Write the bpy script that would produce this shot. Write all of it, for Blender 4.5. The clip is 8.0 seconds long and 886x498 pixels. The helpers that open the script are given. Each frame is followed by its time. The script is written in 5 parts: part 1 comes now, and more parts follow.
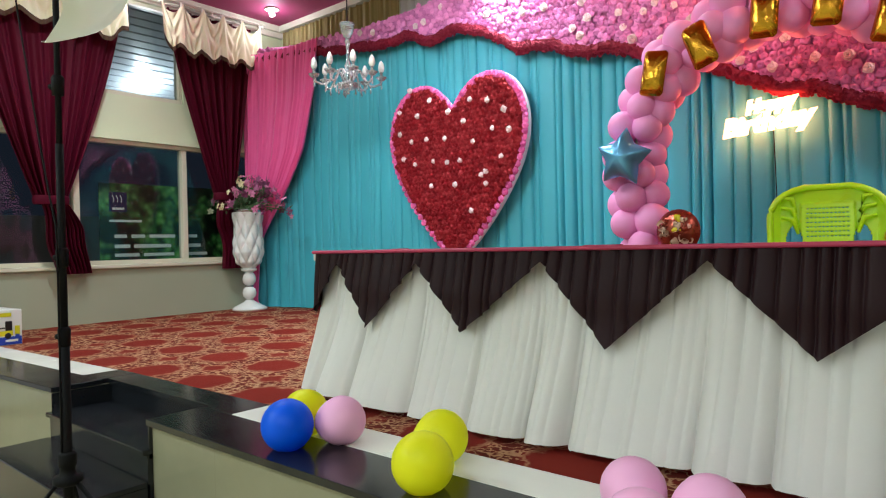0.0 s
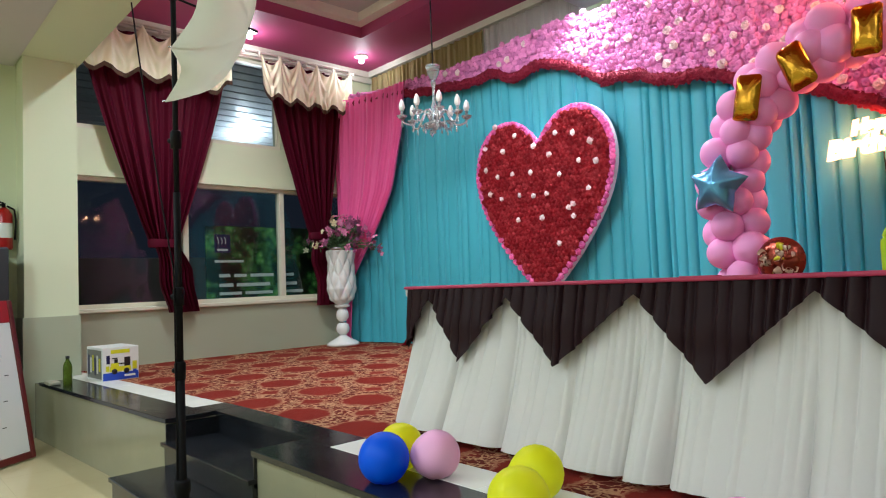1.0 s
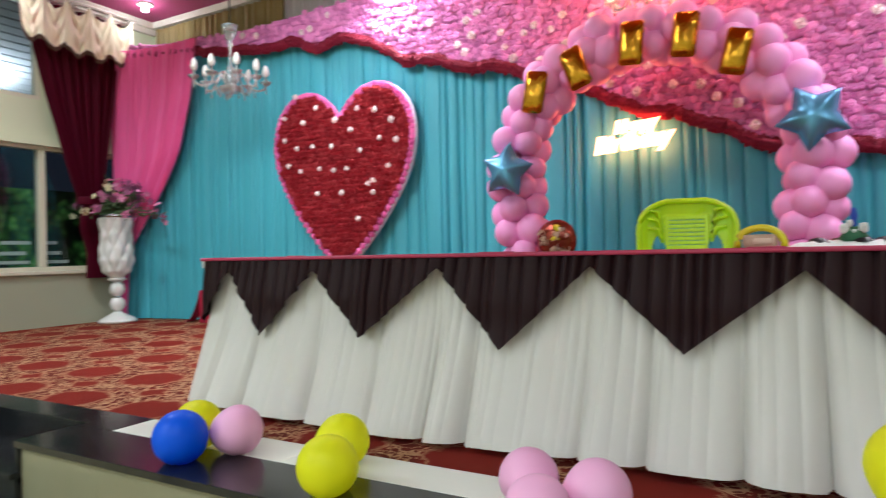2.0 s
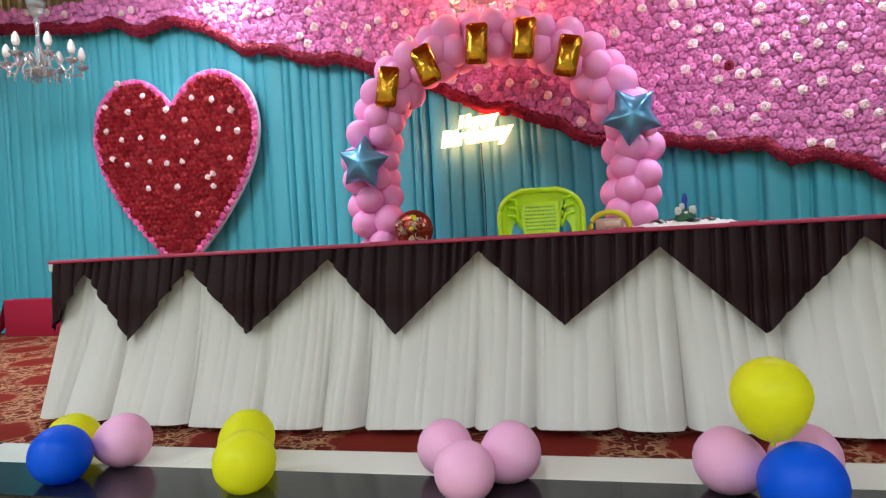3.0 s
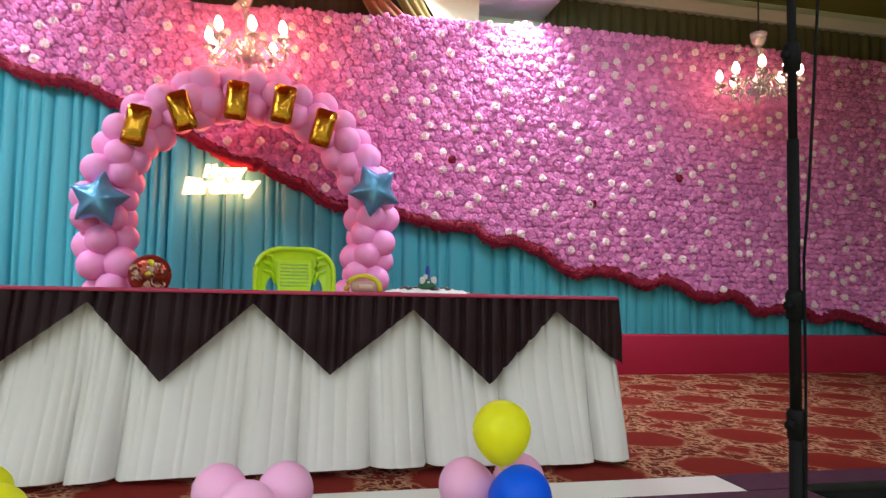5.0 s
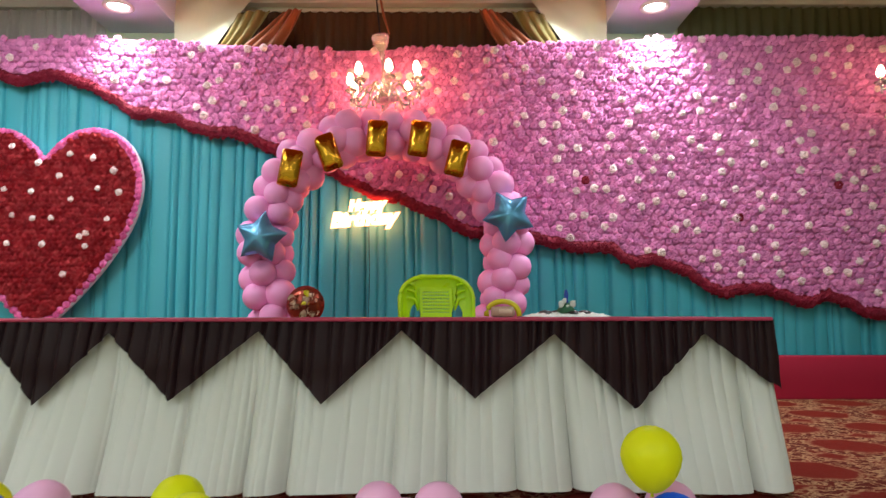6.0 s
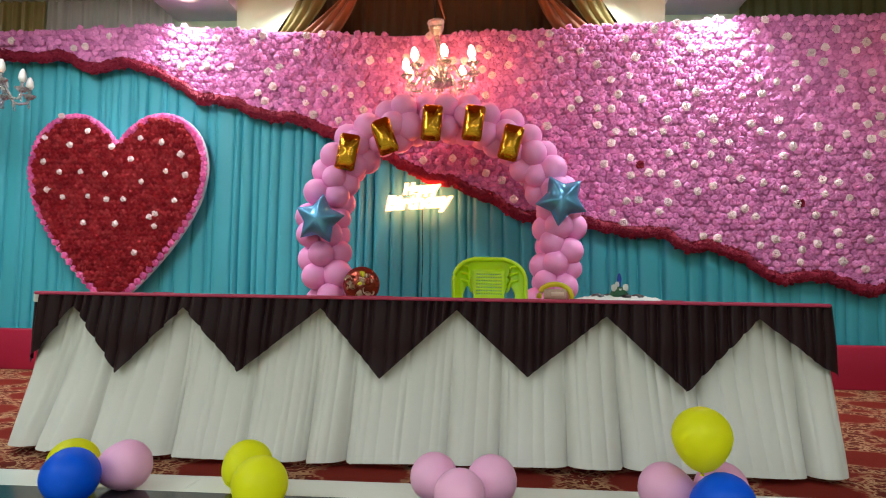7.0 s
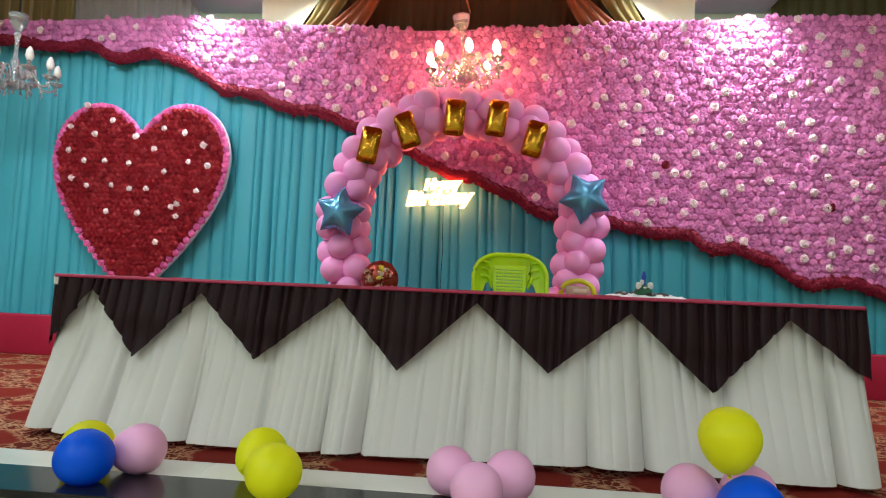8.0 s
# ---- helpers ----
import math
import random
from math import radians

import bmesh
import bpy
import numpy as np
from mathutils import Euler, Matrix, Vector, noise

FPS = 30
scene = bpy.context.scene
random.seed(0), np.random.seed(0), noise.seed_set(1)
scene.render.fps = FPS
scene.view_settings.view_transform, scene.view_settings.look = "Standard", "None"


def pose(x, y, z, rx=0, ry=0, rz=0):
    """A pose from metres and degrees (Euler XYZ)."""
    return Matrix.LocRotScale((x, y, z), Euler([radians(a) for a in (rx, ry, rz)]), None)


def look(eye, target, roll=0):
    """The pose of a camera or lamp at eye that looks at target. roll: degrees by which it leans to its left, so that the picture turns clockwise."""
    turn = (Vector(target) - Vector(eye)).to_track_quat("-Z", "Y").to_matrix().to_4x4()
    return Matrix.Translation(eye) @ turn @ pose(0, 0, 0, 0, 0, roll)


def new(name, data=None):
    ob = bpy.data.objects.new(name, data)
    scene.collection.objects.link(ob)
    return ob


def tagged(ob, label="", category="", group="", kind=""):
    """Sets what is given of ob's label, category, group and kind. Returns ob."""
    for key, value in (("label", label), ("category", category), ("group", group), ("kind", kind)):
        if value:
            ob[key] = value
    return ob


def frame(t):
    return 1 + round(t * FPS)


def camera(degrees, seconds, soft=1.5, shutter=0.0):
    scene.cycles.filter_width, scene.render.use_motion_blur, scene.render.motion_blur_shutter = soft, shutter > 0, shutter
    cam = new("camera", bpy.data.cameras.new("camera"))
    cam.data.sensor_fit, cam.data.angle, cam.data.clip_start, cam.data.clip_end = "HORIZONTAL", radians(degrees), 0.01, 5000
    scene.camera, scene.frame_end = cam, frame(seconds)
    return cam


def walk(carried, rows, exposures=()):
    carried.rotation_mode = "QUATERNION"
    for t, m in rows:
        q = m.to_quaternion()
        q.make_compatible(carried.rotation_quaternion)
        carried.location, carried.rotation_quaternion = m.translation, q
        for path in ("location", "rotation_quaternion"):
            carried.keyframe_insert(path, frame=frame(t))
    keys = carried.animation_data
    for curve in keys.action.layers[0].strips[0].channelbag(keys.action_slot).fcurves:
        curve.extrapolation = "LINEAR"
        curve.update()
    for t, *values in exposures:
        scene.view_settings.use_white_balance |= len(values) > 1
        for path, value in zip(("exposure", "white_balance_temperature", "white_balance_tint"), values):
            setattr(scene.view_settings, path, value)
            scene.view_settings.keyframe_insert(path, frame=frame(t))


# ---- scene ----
cam = camera(68.7, 8.0, soft=1.1, shutter=0.3)
PATH = [
    (0, (0.226, 0.367, 1.415), (-1.062, 1.896, 1.403), -1.3),
    (0.2, (0.229, 0.386, 1.408), (-1.081, 1.897, 1.43), -1.4),
    (0.5, (0.223, 0.367, 1.42), (-1.225, 1.742, 1.533), -2.7),
    (0.7, (0.242, 0.351, 1.421), (-1.234, 1.696, 1.521), -2.8),
    (1, (0.243, 0.327, 1.417), (-1.233, 1.672, 1.519), -2.3),
    (1.2, (0.252, 0.326, 1.421), (-1.208, 1.689, 1.532), -2.5),
    (1.5, (0.251, 0.296, 1.424), (-1.123, 1.746, 1.529), -2.1),
    (1.7, (0.242, 0.285, 1.423), (-0.987, 1.863, 1.47), -2.1),
    (2, (0.204, 0.245, 1.409), (-0.777, 1.987, 1.416), -1.2),
    (2.2, (0.137, 0.211, 1.394), (-0.66, 2.045, 1.435), -1.8),
    (3.3, (-0.055, -0.064, 1.411), (-0.466, 1.891, 1.302), -3.3),
    (3.5, (-0.071, -0.115, 1.39), (-0.426, 1.847, 1.24), -3.1),
    (3.8, (-0.173, -0.176, 1.389), (-0.398, 1.809, 1.3), -1.7),
    (4, (-0.221, -0.189, 1.377), (-0.26, 1.809, 1.282), -2.9),
    (4.3, (-0.295, -0.219, 1.386), (-0.06, 1.764, 1.28), -2.0),
    (4.5, (-0.312, -0.253, 1.396), (0.056, 1.712, 1.345), 1.2),
    (4.7, (-0.32, -0.294, 1.409), (0.153, 1.649, 1.439), 1.8),
    (5.8, (-0.351, -0.377, 1.452), (-0.273, 1.612, 1.654), -0.3),
    (6, (-0.36, -0.413, 1.444), (-0.346, 1.578, 1.626), -0.1),
    (6.2, (-0.352, -0.446, 1.447), (-0.407, 1.551, 1.544), 0.5),
    (6.5, (-0.362, -0.488, 1.434), (-0.517, 1.503, 1.55), 1.4),
    (7, (-0.387, -0.505, 1.427), (-0.525, 1.486, 1.559), 0.9),
    (7.3, (-0.386, -0.483, 1.408), (-0.522, 1.51, 1.52), 1.5),
    (7.5, (-0.393, -0.481, 1.42), (-0.531, 1.512, 1.507), 1.5),
    (8, (-0.406, -0.446, 1.379), (-0.6, 1.54, 1.515), 2.4),
]
# seconds, stops, kelvin, tint: the phone's own exposure and white balance drift
TONE = [(0.0, 0.37, 6250, 6), (1.0, 0.34, 6150, 8), (2.0, 0.38, 6250, 10), (3.5, 0.3, 6200, 14), (4.0, 0.31, 6150, 15), (4.5, 0.44, 6050, 18), (5.8, 0.1, 6550, 3), (6.5, 0.06, 6500, 3), (8.0, 0.06, 6350, 6)]
walk(cam, [(t, look(eye, target, roll)) for t, eye, target, roll in PATH], TONE)

BEAM = 4.41       # underside of the ceiling beams
STAGE = 0.58      # stage floor over the hall floor
WALL_L = -7.95    # window wall
BACK = 6.37       # back wall
DROP = 6.02       # curtain backdrop

# ---------------------------------------------------------------- light
world = bpy.data.worlds.new("night")
world.use_nodes = True
world.node_tree.nodes["Background"].inputs[0].default_value = (0.02, 0.025, 0.04, 1)
world.node_tree.nodes["Background"].inputs[1].default_value = 0.5
scene.world = world


def lamp(name, kind, place, target, watts, colour=(1, 1, 1), size=0.1, cone=60, blend=0.6, size_y=None):
    data = bpy.data.lights.new(name, kind)
    data.energy, data.color = watts, colour
    if kind == "AREA":
        data.shape, data.size, data.size_y = "RECTANGLE", size, size_y or size
    else:
        data.shadow_soft_size = size
    if kind == "SPOT":
        data.spot_size, data.spot_blend = radians(cone), blend
    ob = new(name, data)
    ob.matrix_world = look(place, target)
    return ob


# unseen hall panels, assumed so that the stage is lit from the front
ASSUMED_HALL_LAMPS = [(-4.6, -1.2), (-0.6, -1.2), (3.4, -1.2), (-4.6, -4.4), (-0.6, -4.4), (3.4, -4.4)]
for lx, ly in ASSUMED_HALL_LAMPS:
    lamp("assumed_hall_light", "AREA", (lx, ly, 3.88), (lx, ly, 0), 92 if lx < -3 else 38, (0.84, 0.97, 1.0), 1.2, size_y=0.6)
# place, watts, how far ahead it is tilted, blur of its shadow
DOWN_AND_FILL_LIGHTS = [((-3.50, 5.73, BEAM), 240, 0.1, 0.16), ((1.776, 5.72, BEAM), 250, 0.1, 0.1), ((-7.35, 5.79, 4.75), 6, 0, 0.05), ((-7.42, 4.09, 4.75), 8, 0, 0.05),
              # these four on the beams are unseen, added to light backdrop and arch
              ((-3.50, 3.45, BEAM), 160, 4.8, 0.5), ((1.776, 3.45, BEAM), 110, 4.8, 0.5), ((-3.50, 2.5, BEAM), 190, 4.2, 0.2), ((1.776, 2.5, BEAM), 165, 4.2, 0.2),
              # two unseen tray lamps added as fill; the west centre lamp only mirrors the east
              ((-6.0, 3.1, 5.02), 250, 0, 0.1), ((-4.9, 4.3, 5.02), 60, 0, 0.1), ((-2.65, 5.7, 4.755), 80, 0, 0.06), ((0.92, 5.7, 4.755), 80, 0, 0.06)]
for (lx, ly, lz), watts, ahead, blur in DOWN_AND_FILL_LIGHTS:
    if lz == 4.75:  # bare hanging bulbs
        lamp("bulb_light", "POINT", (lx, ly, lz - 0.2), (lx, ly, 0), watts, (0.95, 0.98, 1.0), blur)
        continue
    lamp("down_and_fill_light", "SPOT", (lx, ly, lz - 0.05), (lx, ly + ahead, 0.6), watts, (0.92, 0.98, 1.0), blur, 150 if lz > 5 else 120, 0.9)
CHANDELIERS = [(-5.10, 5.15, 3.13), (-0.825, 5.33, 3.295), (4.044, 5.2, 3.39)]
lamp("porch_light", "POINT", (-10.2, 5.4, 4.0), (-10, 5, 0), 55, (0.95, 0.97, 1), 0.1)

# ---------------------------------------------------------------- materials


def rgb(r, g, b):
    f = lambda c: c / 12.92 if c <= 0.04045 else ((c + 0.055) / 1.055) ** 2.4
    return (f(r / 255), f(g / 255), f(b / 255), 1)


class Nodes:
    def __init__(self, name):
        self.m = bpy.data.materials.new(name)
        self.m.use_nodes = True
        self.t = self.m.node_tree
        self.bsdf = self.t.nodes["Principled BSDF"]

    def add(self, kind, **kw):
        n = self.t.nodes.new(kind)
        for k, v in kw.items():
            n.inputs[k].default_value = v
        return n

    def link(self, a, b):
        self.t.links.new(a, b)

    def math(self, op, a, b=0.0, c=0.0):
        n = self.t.nodes.new("ShaderNodeMath")
        n.operation = op
        for i, v in enumerate((a, b, c)):
            if isinstance(v, (int, float)):
                n.inputs[i].default_value = v
            else:
                self.link(v, n.inputs[i])
        return n.outputs[0]

    def mix(self, fac, a, b):
        n = self.t.nodes.new("ShaderNodeMix")
        n.data_type = "RGBA"
        for i, v in ((0, fac), (6, a), (7, b)):
            if isinstance(v, (int, float, tuple)):
                n.inputs[i].default_value = v
            else:
                self.link(v, n.inputs[i])
        return n.outputs[2]

    def ramp(self, fac, stops):
        n = self.t.nodes.new("ShaderNodeValToRGB")
        e = n.color_ramp.elements
        while len(e) < len(stops):
            e.new(0.5)
        for el, (p, c) in zip(e, stops):
            el.position = p
            el.color = c if isinstance(c, tuple) else (c, c, c, 1)
        self.link(fac, n.inputs[0])
        return n.outputs[0]

    def coords(self):
        return self.t.nodes.new("ShaderNodeTexCoord").outputs["Object"]

    def noise(self, scale, detail=4, rough=0.55, stretch=None):
        n = self.add("ShaderNodeTexNoise", Scale=scale, Detail=detail, Roughness=rough)
        c = self.coords()
        if stretch:
            mp = self.t.nodes.new("ShaderNodeMapping")
            mp.inputs["Scale"].default_value = stretch
            self.link(c, mp.inputs[0])
            c = mp.outputs[0]
        self.link(c, n.inputs["Vector"])
        return n.outputs["Fac"]

    def bump(self, height, strength=0.2, distance=0.01):
        n = self.add("ShaderNodeBump", Strength=strength, Distance=distance)
        self.link(height, n.inputs["Height"])
        self.link(n.outputs[0], self.bsdf.inputs["Normal"])


def mat(name, colour, rough=0.5, metal=0.0, vary=0.12, scale=6.0, fine=80.0, bump=0.05, sheen=0.0, coat=0.0, island=0.0, obj=0.0, trans=0.0, sub=0.0, stretch=None):
    """A plain surface with stains at one scale, grain at another and fine relief."""
    n = Nodes(name)
    dark = tuple(c * (1 - vary) for c in colour[:3]) + (1,)
    light = tuple(min(1, c * (1 + vary)) for c in colour[:3]) + (1,)
    big, small = n.noise(scale, 5, stretch=stretch), n.noise(fine, 3, stretch=stretch)
    col = n.mix(n.math("ADD", n.math("MULTIPLY", big, 0.7), n.math("MULTIPLY", small, 0.3)), dark, light)
    src = None
    if island:
        src, amount = n.t.nodes.new("ShaderNodeNewGeometry").outputs["Random Per Island"], island
    if obj:
        src, amount = n.t.nodes.new("ShaderNodeObjectInfo").outputs["Random"], obj
    if src is not None:
        h = n.add("ShaderNodeHueSaturation")
        n.link(col, h.inputs["Color"])
        n.link(n.math("MULTIPLY_ADD", src, 2 * amount, 1 - amount), h.inputs["Value"])
        n.link(n.math("MULTIPLY_ADD", src, -0.5 * amount, 1 + 0.25 * amount), h.inputs["Saturation"])
        col = h.outputs[0]
    n.link(col, n.bsdf.inputs["Base Color"])
    n.link(n.math("MULTIPLY_ADD", big, 0.16, rough - 0.08), n.bsdf.inputs["Roughness"])
    n.bsdf.inputs["Metallic"].default_value = metal
    n.bsdf.inputs["Sheen Weight"].default_value = sheen
    n.bsdf.inputs["Coat Weight"].default_value = coat
    if sub:
        n.bsdf.inputs["Subsurface Weight"].default_value = sub
        n.bsdf.inputs["Subsurface Radius"].default_value = (0.06, 0.06, 0.06)
        n.bsdf.inputs["Subsurface Scale"].default_value = 1.0
    if bump:
        n.bump(small, bump, 0.004)
    return n.m


def latex(name, colour, obj=0.0, through_skin=0.08):
    """Thin stretched rubber: part of the light passes through the skin."""
    n = Nodes(name)
    out = n.t.nodes["Material Output"]
    col = n.mix(n.noise(3.0, 2), tuple(c * 0.95 for c in colour[:3]) + (1,), colour)
    if obj:
        h = n.add("ShaderNodeHueSaturation")
        n.link(col, h.inputs["Color"])
        n.link(n.math("MULTIPLY_ADD", n.t.nodes.new("ShaderNodeObjectInfo").outputs["Random"], 2 * obj, 1 - obj), h.inputs["Value"])
        col = h.outputs[0]
    thin = n.t.nodes.new("ShaderNodeBsdfTranslucent")
    mx = n.t.nodes.new("ShaderNodeMixShader")
    mx.inputs[0].default_value = through_skin
    n.link(col, n.bsdf.inputs["Base Color"])
    n.link(col, thin.inputs["Color"])
    n.bsdf.inputs["Roughness"].default_value = 0.42
    n.bsdf.inputs["Specular IOR Level"].default_value = 0.3
    n.link(n.bsdf.outputs[0], mx.inputs[1])
    n.link(thin.outputs[0], mx.inputs[2])
    n.link(mx.outputs[0], out.inputs[0])
    return n.m


def glow(name, colour, strength):
    n = Nodes(name)
    n.bsdf.inputs["Base Color"].default_value = colour
    n.bsdf.inputs["Emission Color"].default_value = colour
    n.bsdf.inputs["Emission Strength"].default_value = strength
    return n.m


def glass_pane(name, tint=(0.75, 0.8, 0.8, 1)):
    n = Nodes(name)
    out = n.t.nodes["Material Output"]
    clear, gloss = n.add("ShaderNodeBsdfTransparent", Color=tint), n.add("ShaderNodeBsdfGlossy", Roughness=0.02)
    fres = n.add("ShaderNodeFresnel", IOR=1.5)
    mx = n.t.nodes.new("ShaderNodeMixShader")
    n.link(n.math("MULTIPLY_ADD", fres.outputs[0], 0.8, 0.0), mx.inputs[0])
    n.link(clear.outputs[0], mx.inputs[1])
    n.link(gloss.outputs[0], mx.inputs[2])
    n.link(mx.outputs[0], out.inputs[0])
    return n.m


def carpet_material():
    """Red carpet, rows of plain round medallions in a beige trellis of twigs."""
    n = Nodes("carpet_red_trellis")
    sep = n.t.nodes.new("ShaderNodeSeparateXYZ")
    warp = n.add("ShaderNodeTexNoise", Scale=9.0, Detail=3)
    c = n.coords()
    n.link(c, warp.inputs["Vector"])
    vm = n.t.nodes.new("ShaderNodeVectorMath")
    vm.operation = "MULTIPLY_ADD"
    n.link(warp.outputs["Color"], vm.inputs[0])
    vm.inputs[1].default_value = (0.11, 0.11, 0)
    n.link(c, vm.inputs[2])
    n.link(vm.outputs[0], sep.inputs[0])
    x, y = sep.outputs[0], sep.outputs[1]
    u = n.math("MULTIPLY_ADD", y, 0.13, x)
    fx = n.math("SUBTRACT", n.math("FRACT", n.math("MULTIPLY_ADD", u, 1 / 0.667, 0.34)), 0.5)
    fy = n.math("SUBTRACT", n.math("FRACT", n.math("MULTIPLY_ADD", y, 1 / 0.607, 0.25)), 0.5)
    r = n.math("SQRT", n.math("ADD", n.math("MULTIPLY", fx, fx), n.math("MULTIPLY", fy, fy)))
    ring = n.math("SUBTRACT", 1.0, n.math("SMOOTH_MIN", n.math("MULTIPLY", n.math("ABSOLUTE", n.math("SUBTRACT", r, 0.46)), 5.6), 1.0, 0.1))
    zone = n.ramp(ring, [(0.05, 0.0), (0.45, 1.0)])
    lines = None
    for sc in (9.0, 15.0):
        ridge = n.math("ABSOLUTE", n.math("SUBTRACT", n.noise(sc, 2, 0.5), 0.5))
        line = n.ramp(ridge, [(0.014, 1.0), (0.036, 0.0)])
        lines = line if lines is None else n.math("MAXIMUM", lines, line)
    rim = n.ramp(n.math("ABSOLUTE", n.math("SUBTRACT", ring, n.math("MULTIPLY", n.noise(24, 3, 0.6), 0.6))), [(0.03, 0.5), (0.12, 0.0)])
    twig_mask = n.math("MAXIMUM", n.math("MULTIPLY", zone, n.math("MULTIPLY", lines, 0.9)), rim)
    pile = n.noise(260, 2)
    worn = n.noise(3.0, 4)
    red = n.mix(worn, rgb(108, 28, 20), rgb(128, 42, 32))
    red = n.mix(n.ramp(n.math("MULTIPLY", ring, n.noise(14, 3)), [(0.16, 0.0), (0.42, 0.7)]), red, rgb(84, 34, 26))
    beige = n.mix(n.noise(40, 3), rgb(158, 108, 78), rgb(204, 164, 126))
    n.link(n.mix(twig_mask, red, beige), n.bsdf.inputs["Base Color"])
    n.bsdf.inputs["Roughness"].default_value = 0.95
    n.bsdf.inputs["Specular IOR Level"].default_value = 0.1
    n.bump(pile, 0.5, 0.004)
    return n.m


def granite_material():
    n = Nodes("black_granite")
    v = n.add("ShaderNodeTexVoronoi", Scale=420.0)
    n.link(n.coords(), v.inputs["Vector"])
    speck = n.ramp(v.outputs["Distance"], [(0.0, 1.0), (0.16, 0.0)])
    col = n.mix(n.noise(3, 4), rgb(18, 19, 22), rgb(34, 36, 41))
    n.link(n.mix(n.math("MULTIPLY", speck, 0.25), col, rgb(120, 124, 130)), n.bsdf.inputs["Base Color"])
    n.link(n.math("MULTIPLY_ADD", n.noise(5, 5), 0.2, 0.08), n.bsdf.inputs["Roughness"])
    return n.m


def tile_material(name, c1, c2, sx, sz, rough, axes=(0, 2)):
    n = Nodes(name)
    sep = n.t.nodes.new("ShaderNodeSeparateXYZ")
    n.link(n.coords(), sep.inputs[0])
    edge = None
    for ax, size in zip(axes, (sx, sz)):
        f = n.math("ABSOLUTE", n.math("SUBTRACT", n.math("FRACT", n.math("DIVIDE", sep.outputs[ax], size)), 0.5))
        g = n.math("GREATER_THAN", f, 0.5 - 0.0015 / size)
        edge = g if edge is None else n.math("MAXIMUM", edge, g)
    vein = n.noise(2.2, 6, 0.6)
    col = n.mix(vein, c1, c2)
    n.link(n.mix(n.math("MULTIPLY", edge, 0.35), col, rgb(120, 112, 92)), n.bsdf.inputs["Base Color"])
    n.link(n.math("MULTIPLY_ADD", n.noise(7, 4), 0.12, rough), n.bsdf.inputs["Roughness"])
    return n.m


def leafy_print():
    n = Nodes("printed_leaf_banner")
    v = n.add("ShaderNodeTexVoronoi", Scale=11.0)
    n.link(n.coords(), v.inputs["Vector"])
    col = n.ramp(v.outputs["Distance"], [(0.0, rgb(190, 235, 140)), (0.35, rgb(110, 190, 90)), (0.8, rgb(20, 60, 28))])
    shade = n.ramp(n.noise(2.1, 3), [(0.44, rgb(30, 44, 38)), (0.62, (0.8, 0.8, 0.8, 1))])
    mul = n.t.nodes.new("ShaderNodeMix")
    mul.data_type, mul.blend_type = "RGBA", "MULTIPLY"
    mul.inputs[0].default_value = 1
    n.link(col, mul.inputs[6])
    n.link(shade, mul.inputs[7])
    n.link(mul.outputs[2], n.bsdf.inputs["Base Color"])
    n.bsdf.inputs["Roughness"].default_value = 0.45
    return n.m


M = {}
M["carpet"] = carpet_material()
M["granite"] = granite_material()
M["riser"] = tile_material("beige_glazed_tile", rgb(130, 127, 102), rgb(148, 144, 120), 2.4, 2.0, 0.16)
M["hall_floor"] = tile_material("cream_floor_tile", rgb(178, 162, 122), rgb(192, 178, 140), 0.6, 0.6, 0.12, (0, 1))
M["marble"] = mat("white_marble", rgb(238, 238, 230), 0.2, vary=0.06, scale=2.5, bump=0)
M["wall"] = mat("cream_wall_paint", rgb(214, 220, 188), 0.6, vary=0.04, scale=1.6, fine=120, bump=0.06)
M["dado"] = mat("putty_dado_paint", rgb(170, 174, 150), 0.5, vary=0.05, scale=1.8, fine=120, bump=0.06)
M["soffit"] = mat("magenta_ceiling_paint", rgb(166, 60, 108), 0.6, vary=0.05, scale=1.4, bump=0.04)
M["ceil_grey"] = mat("grey_white_ceiling_paint", rgb(196, 190, 190), 0.7, vary=0.04, scale=1.4, bump=0.04)
M["beam"] = mat("lilac_white_beam_paint", rgb(216, 206, 222), 0.6, vary=0.04, scale=1.4, bump=0.04)
M["ceil_orange"] = mat("orange_brown_ceiling_panel", rgb(164, 84, 40), 0.5, vary=0.1, scale=1.4, bump=0.04)
M["ceil_olive"] = mat("olive_ceiling_panel", rgb(120, 118, 50), 0.6, vary=0.1, scale=1.4, bump=0.04)
M["cornice"] = mat("white_cornice_paint", rgb(232, 226, 214), 0.5, vary=0.04, bump=0.02)
M["alu"] = mat("cream_window_frame", rgb(216, 212, 190), 0.4, vary=0.05, bump=0.02)
M["glass"] = glass_pane("window_glass")
M["teal"] = mat("teal_satin_curtain", rgb(68, 172, 190), 0.55, vary=0.14, scale=1.2, fine=150, bump=0.08, sheen=0.05, stretch=(1, 1, 0.15))
M["pink_cloth"] = mat("hot_pink_satin_drape", rgb(246, 98, 170), 0.5, vary=0.1, scale=2, fine=150, bump=0.08, sheen=0.3, stretch=(1, 1, 0.15))
M["maroon"] = mat("maroon_velvet_drape", rgb(82, 6, 32), 0.6, vary=0.2, scale=3, fine=160, bump=0.08, sheen=0.0, stretch=(1, 1, 0.15))
M["cream_satin"] = mat("cream_satin_swag", rgb(244, 238, 206), 0.42, vary=0.05, scale=3, fine=120, bump=0.05, sheen=0.2)
M["fringe"] = mat("brown_fringe", rgb(84, 58, 42), 0.8, vary=0.3, scale=60, fine=300, bump=0.5)
M["gold_cloth"] = mat("olive_gold_curtain", rgb(150, 132, 78), 0.5, vary=0.2, scale=2, fine=120, bump=0.08, stretch=(1, 1, 0.1))
